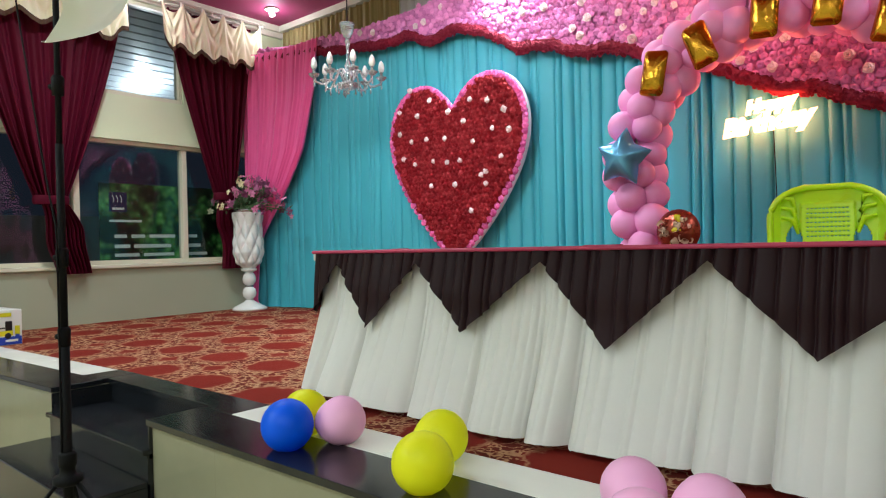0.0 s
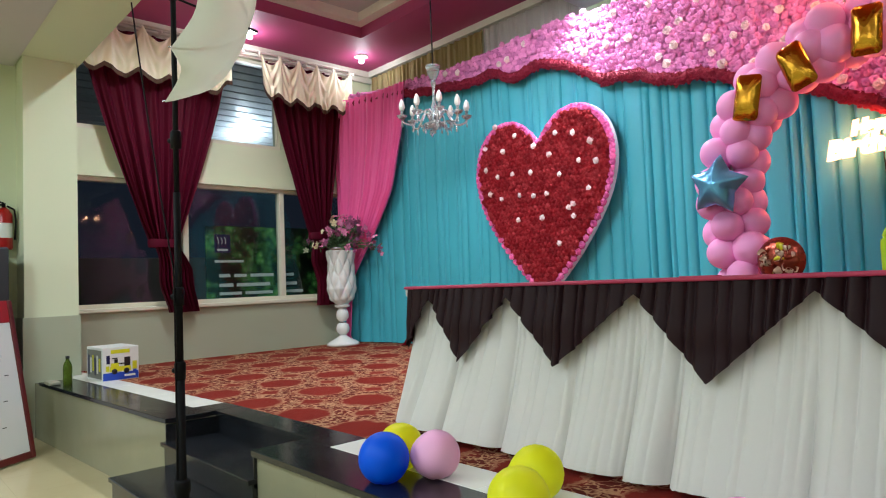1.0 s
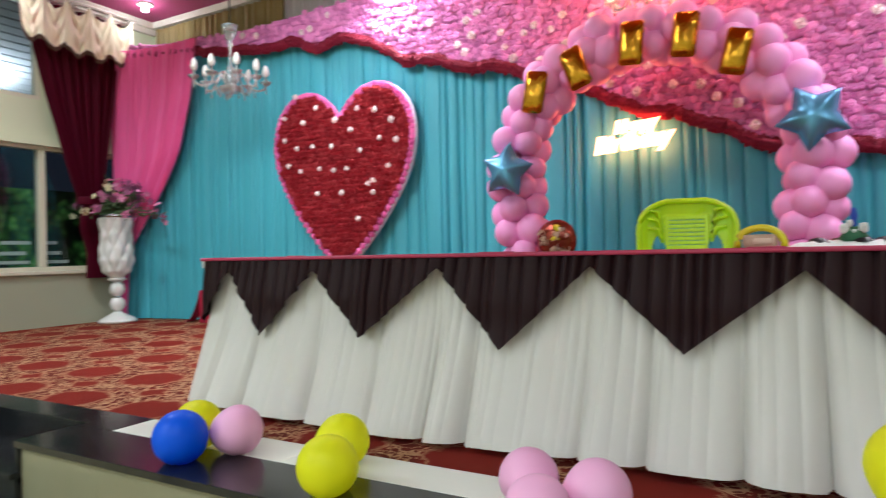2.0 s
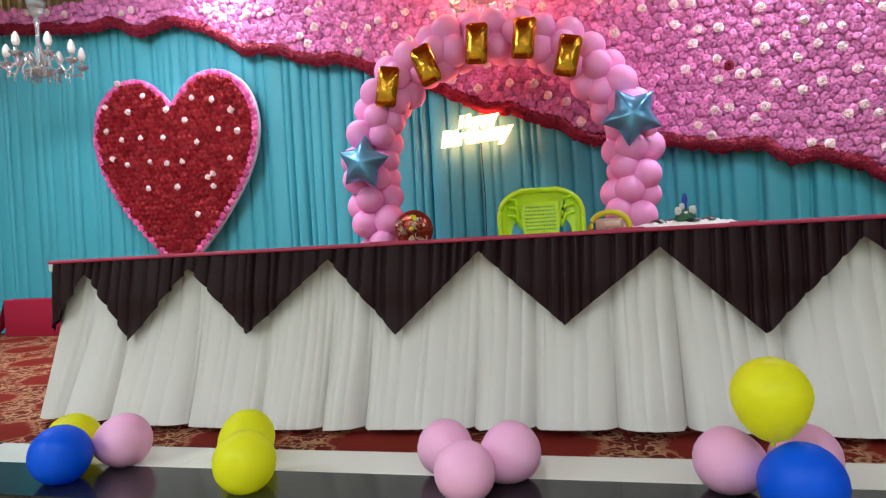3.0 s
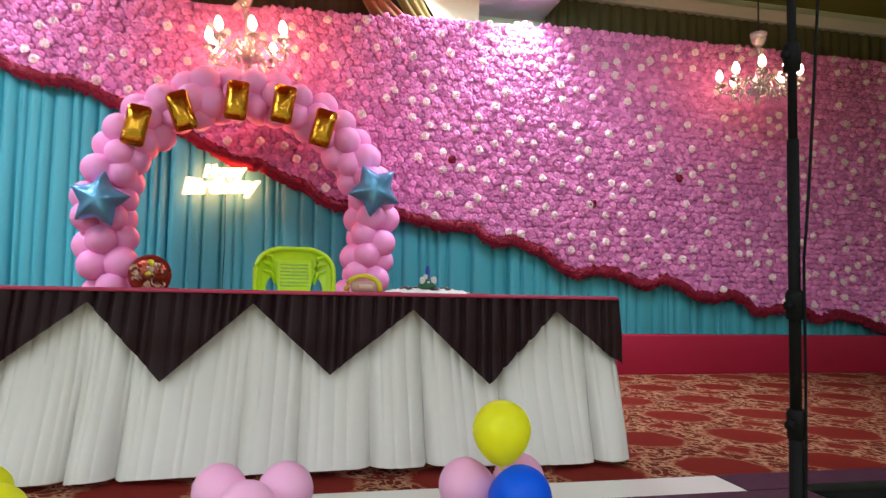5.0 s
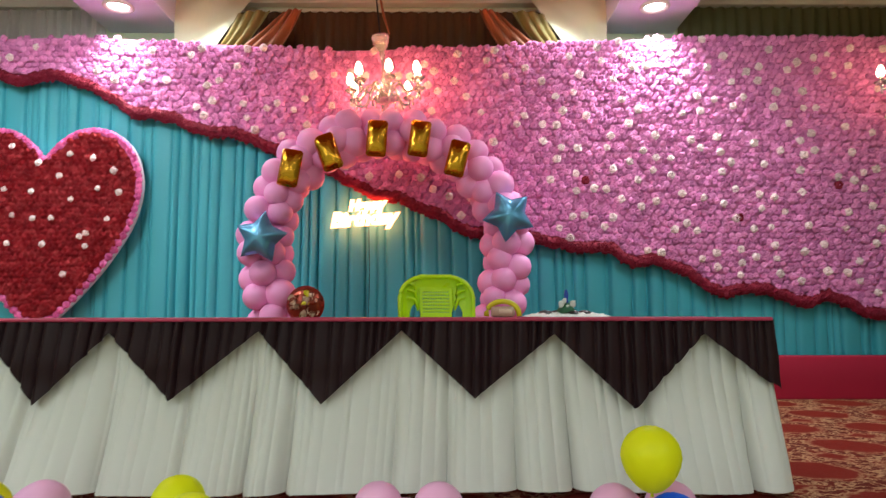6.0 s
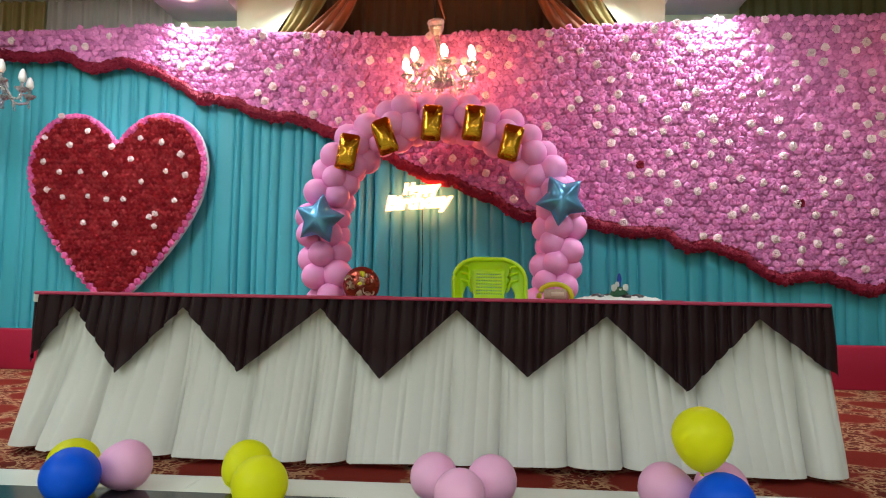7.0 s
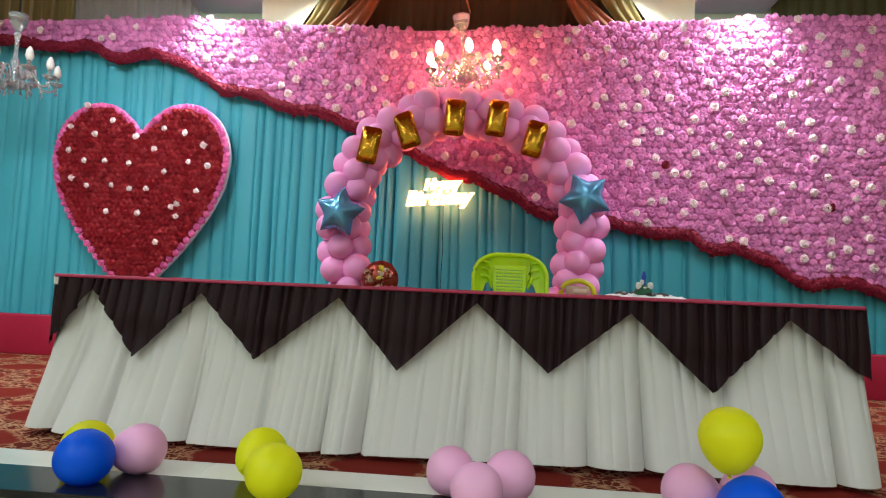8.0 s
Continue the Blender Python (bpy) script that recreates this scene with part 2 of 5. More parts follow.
M["dark_cloth"] = mat("dark_brown_pleated_cloth", rgb(92, 62, 40), 0.6, vary=0.2, scale=2, fine=120, bump=0.08, stretch=(1, 1, 0.1))
M["pale_cloth"] = mat("pale_grey_cloth", rgb(186, 180, 176), 0.6, vary=0.12, scale=3, fine=150, bump=0.08, stretch=(1, 1, 0.15))
M["olive_cloth"] = mat("dark_olive_pleated_cloth", rgb(96, 92, 58), 0.6, vary=0.2, scale=2, fine=120, bump=0.08, stretch=(1, 1, 0.1))
M["brown_cloth"] = mat("copper_brown_sash", rgb(168, 96, 66), 0.4, vary=0.15, scale=3, bump=0.06)
M["red_board"] = mat("crimson_cloth_platform", rgb(176, 22, 62), 0.6, vary=0.1, scale=2, fine=200, bump=0.1)
M["skirt"] = mat("white_pleated_polyester", rgb(212, 208, 204), 0.55, vary=0.04, scale=2, fine=200, bump=0.06, sheen=0.15, stretch=(1, 1, 0.15))
M["valance"] = mat("dark_maroon_satin_valance", rgb(39, 20, 24), 0.46, vary=0.12, scale=4, fine=200, bump=0.06, sheen=0.0, stretch=(1, 1, 0.15))
M["table_cloth"] = mat("raspberry_table_cloth", rgb(176, 50, 86), 0.5, vary=0.12, scale=4, fine=200, bump=0.08)
M["wood"] = mat("dark_wood", rgb(96, 62, 40), 0.5, vary=0.2, scale=8, bump=0.1)
M["rose_pink"] = mat("pink_foam_rose", rgb(234, 143, 203), 0.8, vary=0.08, scale=1.2, fine=200, bump=0.1, island=0.2)
M["rose_white"] = mat("cream_white_foam_rose", rgb(246, 224, 226), 0.75, vary=0.08, bump=0.1, obj=0.14)
M["rose_red"] = mat("red_foam_rose", rgb(160, 10, 31), 0.75, vary=0.12, scale=3, bump=0.1, island=0.22)
M["rose_dark"] = mat("dark_crimson_foam_rose", rgb(136, 9, 48), 0.8, vary=0.15, scale=3, bump=0.1, island=0.2)
M["rose_trim"] = mat("pink_trim_rose", rgb(238, 118, 186), 0.75, vary=0.12, bump=0.1, obj=0.16)
M["foam_white"] = mat("white_foam_board", rgb(232, 226, 236), 0.7, vary=0.04, bump=0.05)
M["b_pink"] = latex("pink_latex", rgb(255, 168, 226), 0.06, 0.05)
M["b_pale"] = latex("pale_pink_latex", rgb(255, 188, 230), 0.04, 0.06)
M["b_yellow"] = latex("yellow_latex", rgb(255, 255, 40), 0.0, 0.42)
M["b_blue"] = latex("blue_latex", rgb(10, 104, 255), 0.0, 0.3)
M["gold_foil"] = mat("gold_foil", rgb(206, 150, 46), 0.16, metal=1.0, vary=0.08, scale=9, fine=40, bump=0.5)
M["blue_foil"] = mat("steel_blue_foil", rgb(104, 168, 210), 0.22, metal=0.55, vary=0.08, scale=9, fine=40, bump=0.3)
M["red_foil"] = mat("red_foil", rgb(150, 62, 46), 0.25, metal=0.7, vary=0.1, scale=9, fine=40, bump=0.4)
M["cream_print"] = mat("cream_print", rgb(226, 206, 186), 0.4, vary=0.1, bump=0.05)
M["ball_print"] = mat("tan_and_cream_print", rgb(196, 168, 146), 0.35, vary=0.35, scale=26, bump=0.05)
M["lime"] = mat("lime_green_plastic", rgb(200, 240, 12), 0.3, vary=0.03, bump=0.02, coat=0.2)
M["black_metal"] = mat("black_painted_metal", rgb(13, 12, 13), 0.7, vary=0.2, bump=0.05)
M["black_metal"].node_tree.nodes["Principled BSDF"].inputs["Specular IOR Level"].default_value = 0.15
M["umbrella"] = latex("white_umbrella_nylon", rgb(240, 244, 228), through_skin=0.45)
M["crystal"] = mat("cut_glass", rgb(226, 230, 230), 0.14, metal=0.1, vary=0.15, scale=30, bump=0)
M["crystal"].node_tree.nodes["Principled BSDF"].inputs["Transmission Weight"].default_value = 0.75
M["bulb"] = glow("lit_candle_bulb", (1, 0.40, 0.20, 1), 54)
M["bulb_dim"] = glow("dim_candle_bulb", (1, 0.5, 0.3, 1), 20)
M["bulb_off"] = mat("frosted_white_bulb", rgb(240, 238, 232), 0.3, vary=0.03, bump=0)
# glowing face of the assumed, unseen hall panels
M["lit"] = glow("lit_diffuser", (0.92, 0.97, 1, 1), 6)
M["lit_lens"] = glow("lit_downlight_lens", (0.92, 0.97, 1, 1), 16)
M["neon"] = glow("warm_neon_tube", (1, 0.21, 0.08, 1), 17)
M["foil_pale"] = mat("crumpled_silver_paper", rgb(238, 244, 240), 0.6, metal=0.0, vary=0.15, scale=30, bump=0.3)
M["ceramic"] = mat("white_glazed_ceramic", rgb(232, 232, 228), 0.25, vary=0.04, bump=0.02)
M["silver"] = mat("silver_trim", rgb(190, 190, 196), 0.25, metal=1, vary=0.1)
M["leaf"] = mat("dusty_green_leaf", rgb(70, 98, 58), 0.6, vary=0.25, island=0.3, bump=0.1)
M["petal_pink"] = mat("dusty_pink_petal", rgb(206, 120, 160), 0.6, vary=0.2, obj=0.25, bump=0.05)
M["petal_cream"] = mat("cream_petal", rgb(226, 212, 170), 0.6, vary=0.2, obj=0.2, bump=0.05)
M["petal_mauve"] = mat("mauve_petal", rgb(130, 60, 100), 0.6, vary=0.2, obj=0.25, bump=0.05)
M["card"] = mat("white_printed_card", rgb(222, 222, 218), 0.4, vary=0.06, bump=0.05)
M["print_blue"] = mat("blue_print", rgb(32, 70, 176), 0.4, vary=0.08, bump=0)
M["print_navy"] = mat("navy_print", rgb(24, 30, 76), 0.4, vary=0.08, bump=0)
M["print_yellow"] = mat("yellow_print", rgb(214, 206, 30), 0.4, vary=0.08, bump=0)
M["print_black"] = mat("black_print", rgb(26, 26, 30), 0.4, vary=0.08, bump=0)
M["print_grey"] = mat("grey_print", rgb(120, 118, 112), 0.4, vary=0.3, scale=20, bump=0)
M["print_white"] = mat("white_print", rgb(222, 226, 220), 0.4, vary=0.04, bump=0)
M["bottle"] = mat("olive_green_plastic_bottle", rgb(92, 120, 20), 0.15, vary=0.1, bump=0)
M["bottle"].node_tree.nodes["Principled BSDF"].inputs["Transmission Weight"].default_value = 0.5
M["stone"] = mat("grey_stone", rgb(160, 158, 140), 0.7, vary=0.15, bump=0.2)
M["frame_red"] = mat("dark_red_varnished_frame", rgb(92, 22, 22), 0.4, vary=0.2, bump=0.1)
M["header_red"] = mat("red_painted_header", rgb(152, 20, 30), 0.4, vary=0.1, bump=0.05)
M["whiteboard"] = mat("scuffed_whiteboard", rgb(214, 216, 214), 0.3, vary=0.05, scale=5, bump=0.02)
M["ext_red"] = mat("fire_red_enamel", rgb(170, 18, 20), 0.3, vary=0.06, bump=0)
M["banner"] = leafy_print()
M["outer_wall"] = mat("grey_outdoor_plaster", rgb(120, 112, 112), 0.8, vary=0.1, bump=0.2)
M["sheet_metal"] = mat("pale_ceiling_panel", rgb(190, 196, 204), 0.3, metal=0.1, vary=0.1, bump=0.05)
M["teal_print"] = mat("green_moss_prop", rgb(40, 92, 62), 0.7, vary=0.3, bump=0.2)
M["speaker"] = mat("black_cabinet_vinyl", rgb(30, 30, 34), 0.6, vary=0.2, fine=300, bump=0.2)

for k_, level in (("valance", 0.13), ("maroon", 0.12)):
    M[k_].node_tree.nodes["Principled BSDF"].inputs["Specular IOR Level"].default_value = level

# ---------------------------------------------------------------- mesh helpers


def join(*geos):
    V, F = [], []
    for v, f in geos:
        o = len(V)
        V += list(v)
        F += [tuple(i + o for i in q) for q in f]
    return V, F


def xf(geo, m):
    return [tuple(m @ Vector(p)) for p in geo[0]], geo[1]


def mesh_of(name, geo, material, smooth=True):
    me = bpy.data.meshes.new(name)
    me.from_pydata([tuple(p) for p in geo[0]], [], [tuple(f) for f in geo[1]])
    me.materials.append(material)
    if smooth:
        me.polygons.foreach_set("use_smooth", [True] * len(me.polygons))
    me.update()
    return me


def part(name, geo, material, parent=None, label="", smooth=True, at=None):
    ob = new(name, geo if isinstance(geo, bpy.types.Mesh) else mesh_of(name, geo, material, smooth))
    ob.parent = parent
    if at is not None:
        ob.matrix_basis = at
    return tagged(ob, label)


def thing(name, label, category, at=None, group=""):
    ob = new(name)
    ob.empty_display_size = 0.1
    if at is not None:
        ob.matrix_basis = at
    return tagged(ob, label, category, group)


def single(name, geo, material, label, category, smooth=True, at=None, group="", kind=""):
    return tagged(part(name, geo, material, None, "", smooth, at), label, category, group, kind)


def structure(name, geo, material, label, smooth=False):
    return tagged(part(name, geo, material, None, "", smooth), label, kind="structure")


def box(x0, x1, y0, y1, z0, z1):
    v = [(x, y, z) for x in (x0, x1) for y in (y0, y1) for z in (z0, z1)]
    return v, [(0, 1, 3, 2), (4, 6, 7, 5), (0, 4, 5, 1), (2, 3, 7, 6), (0, 2, 6, 4), (1, 5, 7, 3)]


def bbox(x0, x1, y0, y1, z0, z1, b=0.01, seg=2):
    """A box with rounded edges."""
    bm = bmesh.new()
    bmesh.ops.create_cube(bm, size=1)
    for v in bm.verts:
        v.co = ((x0 + x1) / 2 + v.co.x * (x1 - x0), (y0 + y1) / 2 + v.co.y * (y1 - y0), (z0 + z1) / 2 + v.co.z * (z1 - z0))
    bmesh.ops.bevel(bm, geom=bm.edges[:], offset=b, segments=seg, profile=0.5, affect="EDGES")
    geo = [tuple(v.co) for v in bm.verts], [tuple(v.index for v in f.verts) for f in bm.faces]
    bm.free()
    return geo


def grid(fn, nu, nv, closed_u=False):
    V = [tuple(fn(i / nu, j / nv)) for i in range(nu if closed_u else nu + 1) for j in range(nv + 1)]
    F, w, cols = [], nv + 1, nu if closed_u else nu + 1
    for i in range(nu):
        k = (i + 1) % cols
        for j in range(nv):
            F.append((i * w + j, k * w + j, k * w + j + 1, i * w + j + 1))
    return V, F


def lathe(profile, n=24, wave=None):
    V, F = [], []
    for k in range(n):
        a = 2 * math.pi * k / n
        for r, z in profile:
            rr = r + (wave(a, z, r) if wave else 0)
            V.append((rr * math.cos(a), rr * math.sin(a), z))
    m = len(profile)
    for k in range(n):
        q = (k + 1) % n
        for j in range(m - 1):
            F.append((k * m + j, q * m + j, q * m + j + 1, k * m + j + 1))
    return V, F


def tube(points, radius, n=8, cap=True, flat=1.0):
    pts = [Vector(p) for p in points]
    rad = radius if isinstance(radius, (list, tuple)) else [radius] * len(pts)
    V, F = [], []
    up = Vector((0, 0, 1))
    for i, p in enumerate(pts):
        d = (pts[min(i + 1, len(pts) - 1)] - pts[max(i - 1, 0)]).normalized()
        ref = up if abs(d.z) < 0.95 else Vector((1, 0, 0))
        s = d.cross(ref).normalized()
        u = s.cross(d).normalized()
        for k in range(n):
            a = 2 * math.pi * k / n
            V.append(tuple(p + rad[i] * (math.cos(a) * s + math.sin(a) * flat * u)))
    for i in range(len(pts) - 1):
        for k in range(n):
            q = (k + 1) % n
            F.append((i * n + k, i * n + q, (i + 1) * n + q, (i + 1) * n + k))
    if cap:
        F.append(tuple(range(n - 1, -1, -1)))
        F.append(tuple((len(pts) - 1) * n + k for k in range(n)))
    return V, F


def lerp_table(table, x):
    if x <= table[0][0]:
        return table[0][1]
    for (a, u), (b, v) in zip(table, table[1:]):
        if x <= b:
            return u + (v - u) * (x - a) / (b - a)
    return table[-1][1]


def pleat(s, period, seed=0.0):
    """Uneven cloth folds, -1 to 1, along the length s."""
    w = s / period + 0.35 * math.sin(s * 1.7 + seed) + 0.22 * math.sin(s * 4.1 + 2 * seed)
    a = math.sin(2 * math.pi * w)
    return 0.75 * a * abs(a) ** 0.3 + 0.25 * math.sin(2 * math.pi * w * 2.37 + seed)


class Folds:
    """Gathered cloth: uneven widths of flat cloth, each turned under at a sharp crease."""

    def __init__(self, length, least, most, seed):
        r = random.Random(seed)
        self.at, self.deep = [0.0], [1.0]
        while self.at[-1] < length + most:
            self.at.append(self.at[-1] + r.uniform(least, most))
            self.deep.append(r.uniform(0.45, 1.0))

    def out(self, s, soft=0.45, slot=0.008, cut=0.6):
        """How far the cloth stands out at s, from about -0.6 in a crease to 1."""
        s = max(0.0, s)
        i = bisect(self.at, s) - 1
        a, b = self.at[i], self.at[i + 1]
        p = (s - a) / (b - a)
        dip = math.exp(-min(s - a, b - s) / slot)
        return self.deep[i] * (math.sin(math.pi * p ** soft) - cut * dip)


def bisect(table, x):
    lo, hi = 0, len(table)
    while lo < hi:
        mid = (lo + hi) // 2
        lo, hi = (mid + 1, hi) if table[mid] <= x else (lo, mid)
    return lo


def rose_geo(n=8):
    """A foam rose of radius 1 facing +z: a curled bud in two rings of petals."""
    prof = [(0.0, -0.05), (0.10, 0.02), (0.26, 0.62), (0.40, 0.70), (0.50, 0.34), (0.68, 0.56), (0.78, 0.22), (1.0, 0.10), (0.85, -0.25)]
    V, F = [(0, 0, -0.05)], []
    m = len(prof) - 1
    for k in range(n):
        for j, (r, z) in enumerate(prof[1:]):
            a = 2 * math.pi * (k + 0.35 * j) / n
            rr = r * (1 + (0.10 if k % 2 else -0.06) * (j > 2))
            V.append((rr * math.cos(a), rr * math.sin(a), z + (0.05 if (k + j) % 2 else -0.04)))
    for k in range(n):
        q = (k + 1) % n
        F.append((0, 1 + k * m, 1 + q * m))
        for j in range(m - 1):
            F.append((1 + k * m + j, 1 + k * m + j + 1, 1 + q * m + j + 1, 1 + q * m + j))
    return V, F


def scatter(template, places):
    """One mesh of many copies: places are (position, normal-turn matrix 3x3, scale)."""
    tv = np.array(template[0])
    V, F = [], []
    for p, rot, s in places:
        o = len(V)
        V += list(map(tuple, (tv * s) @ np.array(rot).T + np.array(p)))
        F += [tuple(i + o for i in f) for f in template[1]]
    return V, F


FACE = Matrix.Rotation(radians(90), 3, "X")  # turns +z to -y, towards the hall


def facing(tilt, rng):
    return FACE @ Euler((rng.uniform(-tilt, tilt), rng.uniform(-tilt, tilt), rng.uniform(0, 6.28))).to_matrix()


# ---------------------------------------------------------------- structure
X0, X1, Y0 = WALL_L, 8.0, -7.0
floor = structure("floor", box(X0 - 0.2, X1 + 0.2, Y0 - 0.2, 1.95, -0.1, 0.0), M["hall_floor"], "glossy cream tiled hall floor")

# stage body with two stair recesses
REC = [(-4.27, -2.975), (1.83, 2.97)]
structure("stage", box(X0, X1, 2.245, BACK, 0, 0.56), M["riser"], "raised stage faced with glossy beige tiles")


def skewed(geo):
    """West of the steps the stage front swings out a little towards the hall."""
    return [(x, y + 0.055 * min(0.0, x + 4.25), z) for x, y, z in geo[0]], geo[1]


for n_, (a, b) in enumerate(((X0, -4.27), (-2.975, 1.83), (2.97, X1))):
    structure(f"stage_front_{n_ + 1}", skewed(box(a, b, 1.888, 2.244, 0, 0.55)), M["riser"], "stage front faced with glossy beige tiles")
coping = structure("stage_edge", box(X0, X1, 2.286, 2.328, 0.562, 0.57), M["granite"], "black granite and white marble edging of the stage")


def slabs(name, x0, x1, y0, y1, z0, z1, count, material):
    w = (x1 - x0) / count
    for k in range(count):
        part(name, skewed(bbox(x0 + k * w + 0.0003, x0 + (k + 1) * w - 0.0003, y0, y1, z0, z1, 0.002, 1)), material, coping, smooth=False)


for a, b, c in ((-7.3, -4.25, 2), (-2.995, 1.85, 1), (2.95, 7.9, 3)):
    slabs("granite_slab", a, b, 1.864, 2.172, 0.55, 0.582, c, M["granite"])
for a, b in REC:
    slabs("granite_slab", a, b, 2.214, 2.406, 0.545, 0.5815, 1, M["granite"])
    slabs("granite_slab", a - 0.25, a, 2.174, 2.406, 0.55, 0.5825, 1, M["granite"])
    slabs("granite_slab", b, b + 0.25, 2.174, 2.406, 0.55, 0.5825, 1, M["granite"])
for a, b, c in ((-7.9, -4.522, 4), (-2.723, 1.578, 4), (3.222, 7.9, 4)):
    slabs("marble_slab", a, b, 2.174, 2.400, 0.55, 0.582, c, M["marble"])
for n_, (a, b) in enumerate(REC):
    st = structure(f"steps_{n_ + 1}", box(a + 0.003, b - 0.003, 1.871, 2.243, 0, 0.385), M["granite"], "black granite steps up to the stage")
    part("tread", bbox(a + 0.002, b - 0.002, 1.835, 2.240, 0.405, 0.433, 0.004, 1), M["granite"], st, smooth=False)
    part("riser", box(a + 0.003, b - 0.003, 1.861, 1.871, 0.26, 0.405), M["granite"], st, smooth=False)
    part("tread", bbox(a - 0.01, b - 0.002, 1.519, 1.859, 0.245, 0.273, 0.004, 1), M["granite"], st, smooth=False)
    part("riser", box(a + 0.003, b - 0.003, 1.539, 1.859, 0.0, 0.245), M["granite"], st, smooth=False)
    part("side_riser", box(a + 0.002, a + 0.012, 1.871, 2.242, 0.433, 0.544), M["granite"], st, smooth=False)
    part("side_riser", box(b - 0.012, b - 0.002, 1.871, 2.242, 0.433, 0.544), M["granite"], st, smooth=False)
    part("back_riser", box(a + 0.012, b - 0.012, 2.231, 2.242, 0.433, 0.544), M["granite"], st, smooth=False)
structure("stage_carpet", join(box(X0, -4.53, 2.131, BACK, 0.56, STAGE), box(-4.53, X1, 2.407, BACK, 0.56, STAGE)), M["carpet"], "worn red patterned carpet on the stage floor")

# walls
SILL, HEAD, UP0, UP1 = 1.27, 2.80, 3.36, 4.58
Y_A, Y_B = 2.13, 6.01
Y_P = 4.775
wl = join(box(X0 - 0.22, X0, 2.0, BACK, 1.22, SILL - 0.03), box(X0 - 0.22, X0, 2.0, BACK, HEAD, UP0), box(X0 - 0.22, X0, 2.0, BACK, UP1, 5.3),
          box(X0 - 0.22, X0, 2.0, Y_A, SILL - 0.03, HEAD), box(X0 - 0.22, X0, Y_B, BACK, SILL - 0.03, HEAD),
          box(X0 - 0.22, X0, 2.0, Y_A, UP0, UP1), box(X0 - 0.22, X0, Y_P, Y_P + 0.25, UP0, UP1), box(X0 - 0.22, X0, Y_B, BACK, UP0, UP1),
          box(X0 - 0.22, X0, Y0, 2.0, 1.22, 5.3))
structure("wall_west", wl, M["wall"], "cream painted window wall beside the stage")
structure("dado_west", box(X0 - 0.22, X0 + 0.012, Y0, BACK, 0.0, 1.22), M["dado"], "putty painted dado under the windows")
structure("wall_north", box(X0 - 0.22, X1 + 0.2, BACK, BACK + 0.2, 0, 5.3), M["wall"], "cream wall behind the stage backdrop")
structure("wall_east", box(X1, X1 + 0.2, Y0, BACK, 0, 5.3), M["wall"], "cream side wall of the hall")
structure("wall_south", box(X0 - 0.22, X1 + 0.2, Y0 - 0.2, Y0, 0, 5.3), M["wall"], "cream rear wall of the hall")
structure("pillar", box(X0, -7.57, 1.62, 2.12, 1.22, 3.96), M["wall"], "cream painted square pillar at the stage front")
structure("pillar_dado", box(X0 + 0.012, -7.555, 1.605, 2.135, 0.0, 1.22), M["dado"], "putty painted foot of the pillar")
structure("beam", box(X0, X1, 1.6, 2.16, 3.96, 5.3), M["wall"], "deep cream beam over the stage front")
ledge = structure("window_ledge", box(X0, X0 + 0.05, Y_A, Y_B, HEAD, HEAD + 0.07), M["wall"], "narrow ledge over the lower windows")


def window(name, y0, y1, z0, z1, posts, label):
    w = structure(name, join(box(X0 - 0.14, X0 - 0.02, y0, y1, z0, z0 + 0.05), box(X0 - 0.14, X0 - 0.02, y0, y1, z1 - 0.045, z1),
                             box(X0 - 0.14, X0 - 0.02, y0, y0 + 0.045, z0 + 0.05, z1 - 0.045), box(X0 - 0.14, X0 - 0.02, y1 - 0.045, y1, z0 + 0.05, z1 - 0.045)), M["alu"], label)
    edges = [y0 + 0.045] + list(posts) + [y1 - 0.045]
    for p in posts:
        part("mullion", bbox(X0 - 0.13, X0 - 0.015, p - 0.035, p + 0.035, z0 + 0.05, z1 - 0.045, 0.004, 1), M["alu"], w, smooth=False)
    for a, b in zip(edges, edges[1:]):
        ob = part("pane", box(X0 - 0.085, X0 - 0.078, a, b, z0 + 0.04, z1 - 0.04), M["glass"], w, smooth=False)
        ob.visible_shadow = False
    return w


w1 = window("window_1", Y_A, Y_B, SILL, HEAD, (3.43, Y_P), "dark lower windows in cream frames at night")
part("window_sill", bbox(X0 - 0.2, X0 + 0.06, Y_A - 0.03, Y_B + 0.03, SILL - 0.045, SILL - 0.002, 0.006, 1), M["alu"], w1, smooth=False)
window("window_2", Y_A, Y_P, UP0, UP1, (3.43,), "high window showing a lit sheet roof outside")
window("window_3", Y_P + 0.25, Y_B, UP0, UP1, (), "high window behind the curtain")

# outside the windows
structure("outdoor_wall", box(-10.0, -9.8, 0, 10, 0, 1.95), M["outer_wall"], "grey compound wall outside the windows")
structure("outdoor_ground", box(-40, X0 - 0.23, -20, 30, -0.1, 0.0), M["outer_wall"], "dark paved yard outside")
lean = Matrix.Rotation(math.atan(-0.41), 4, "Y")
structure("porch_roof", xf(box(-1.3, 1.3, 1.5, 8.0, 0.03, 0.10), Matrix.Translation((-9.7, 0, 4.45)) @ lean), M["outer_wall"], "dark sloping slab over the porch outside the high windows")
porch = thing("porch_ceiling", "pale narrow panelled porch ceiling outside the windows", "ceiling panels")
strip = mesh_of("panel", bbox(-0.068, 0.068, 1.5, 8.0, -0.01, 0.029, 0.006, 1), M["sheet_metal"], False)
for k in range(16):
    part("panel", strip, None, porch, at=Matrix.Translation((-9.7, 0, 4.45)) @ lean @ Matrix.Translation((1.16 - 0.155 * k, 0, 0)))

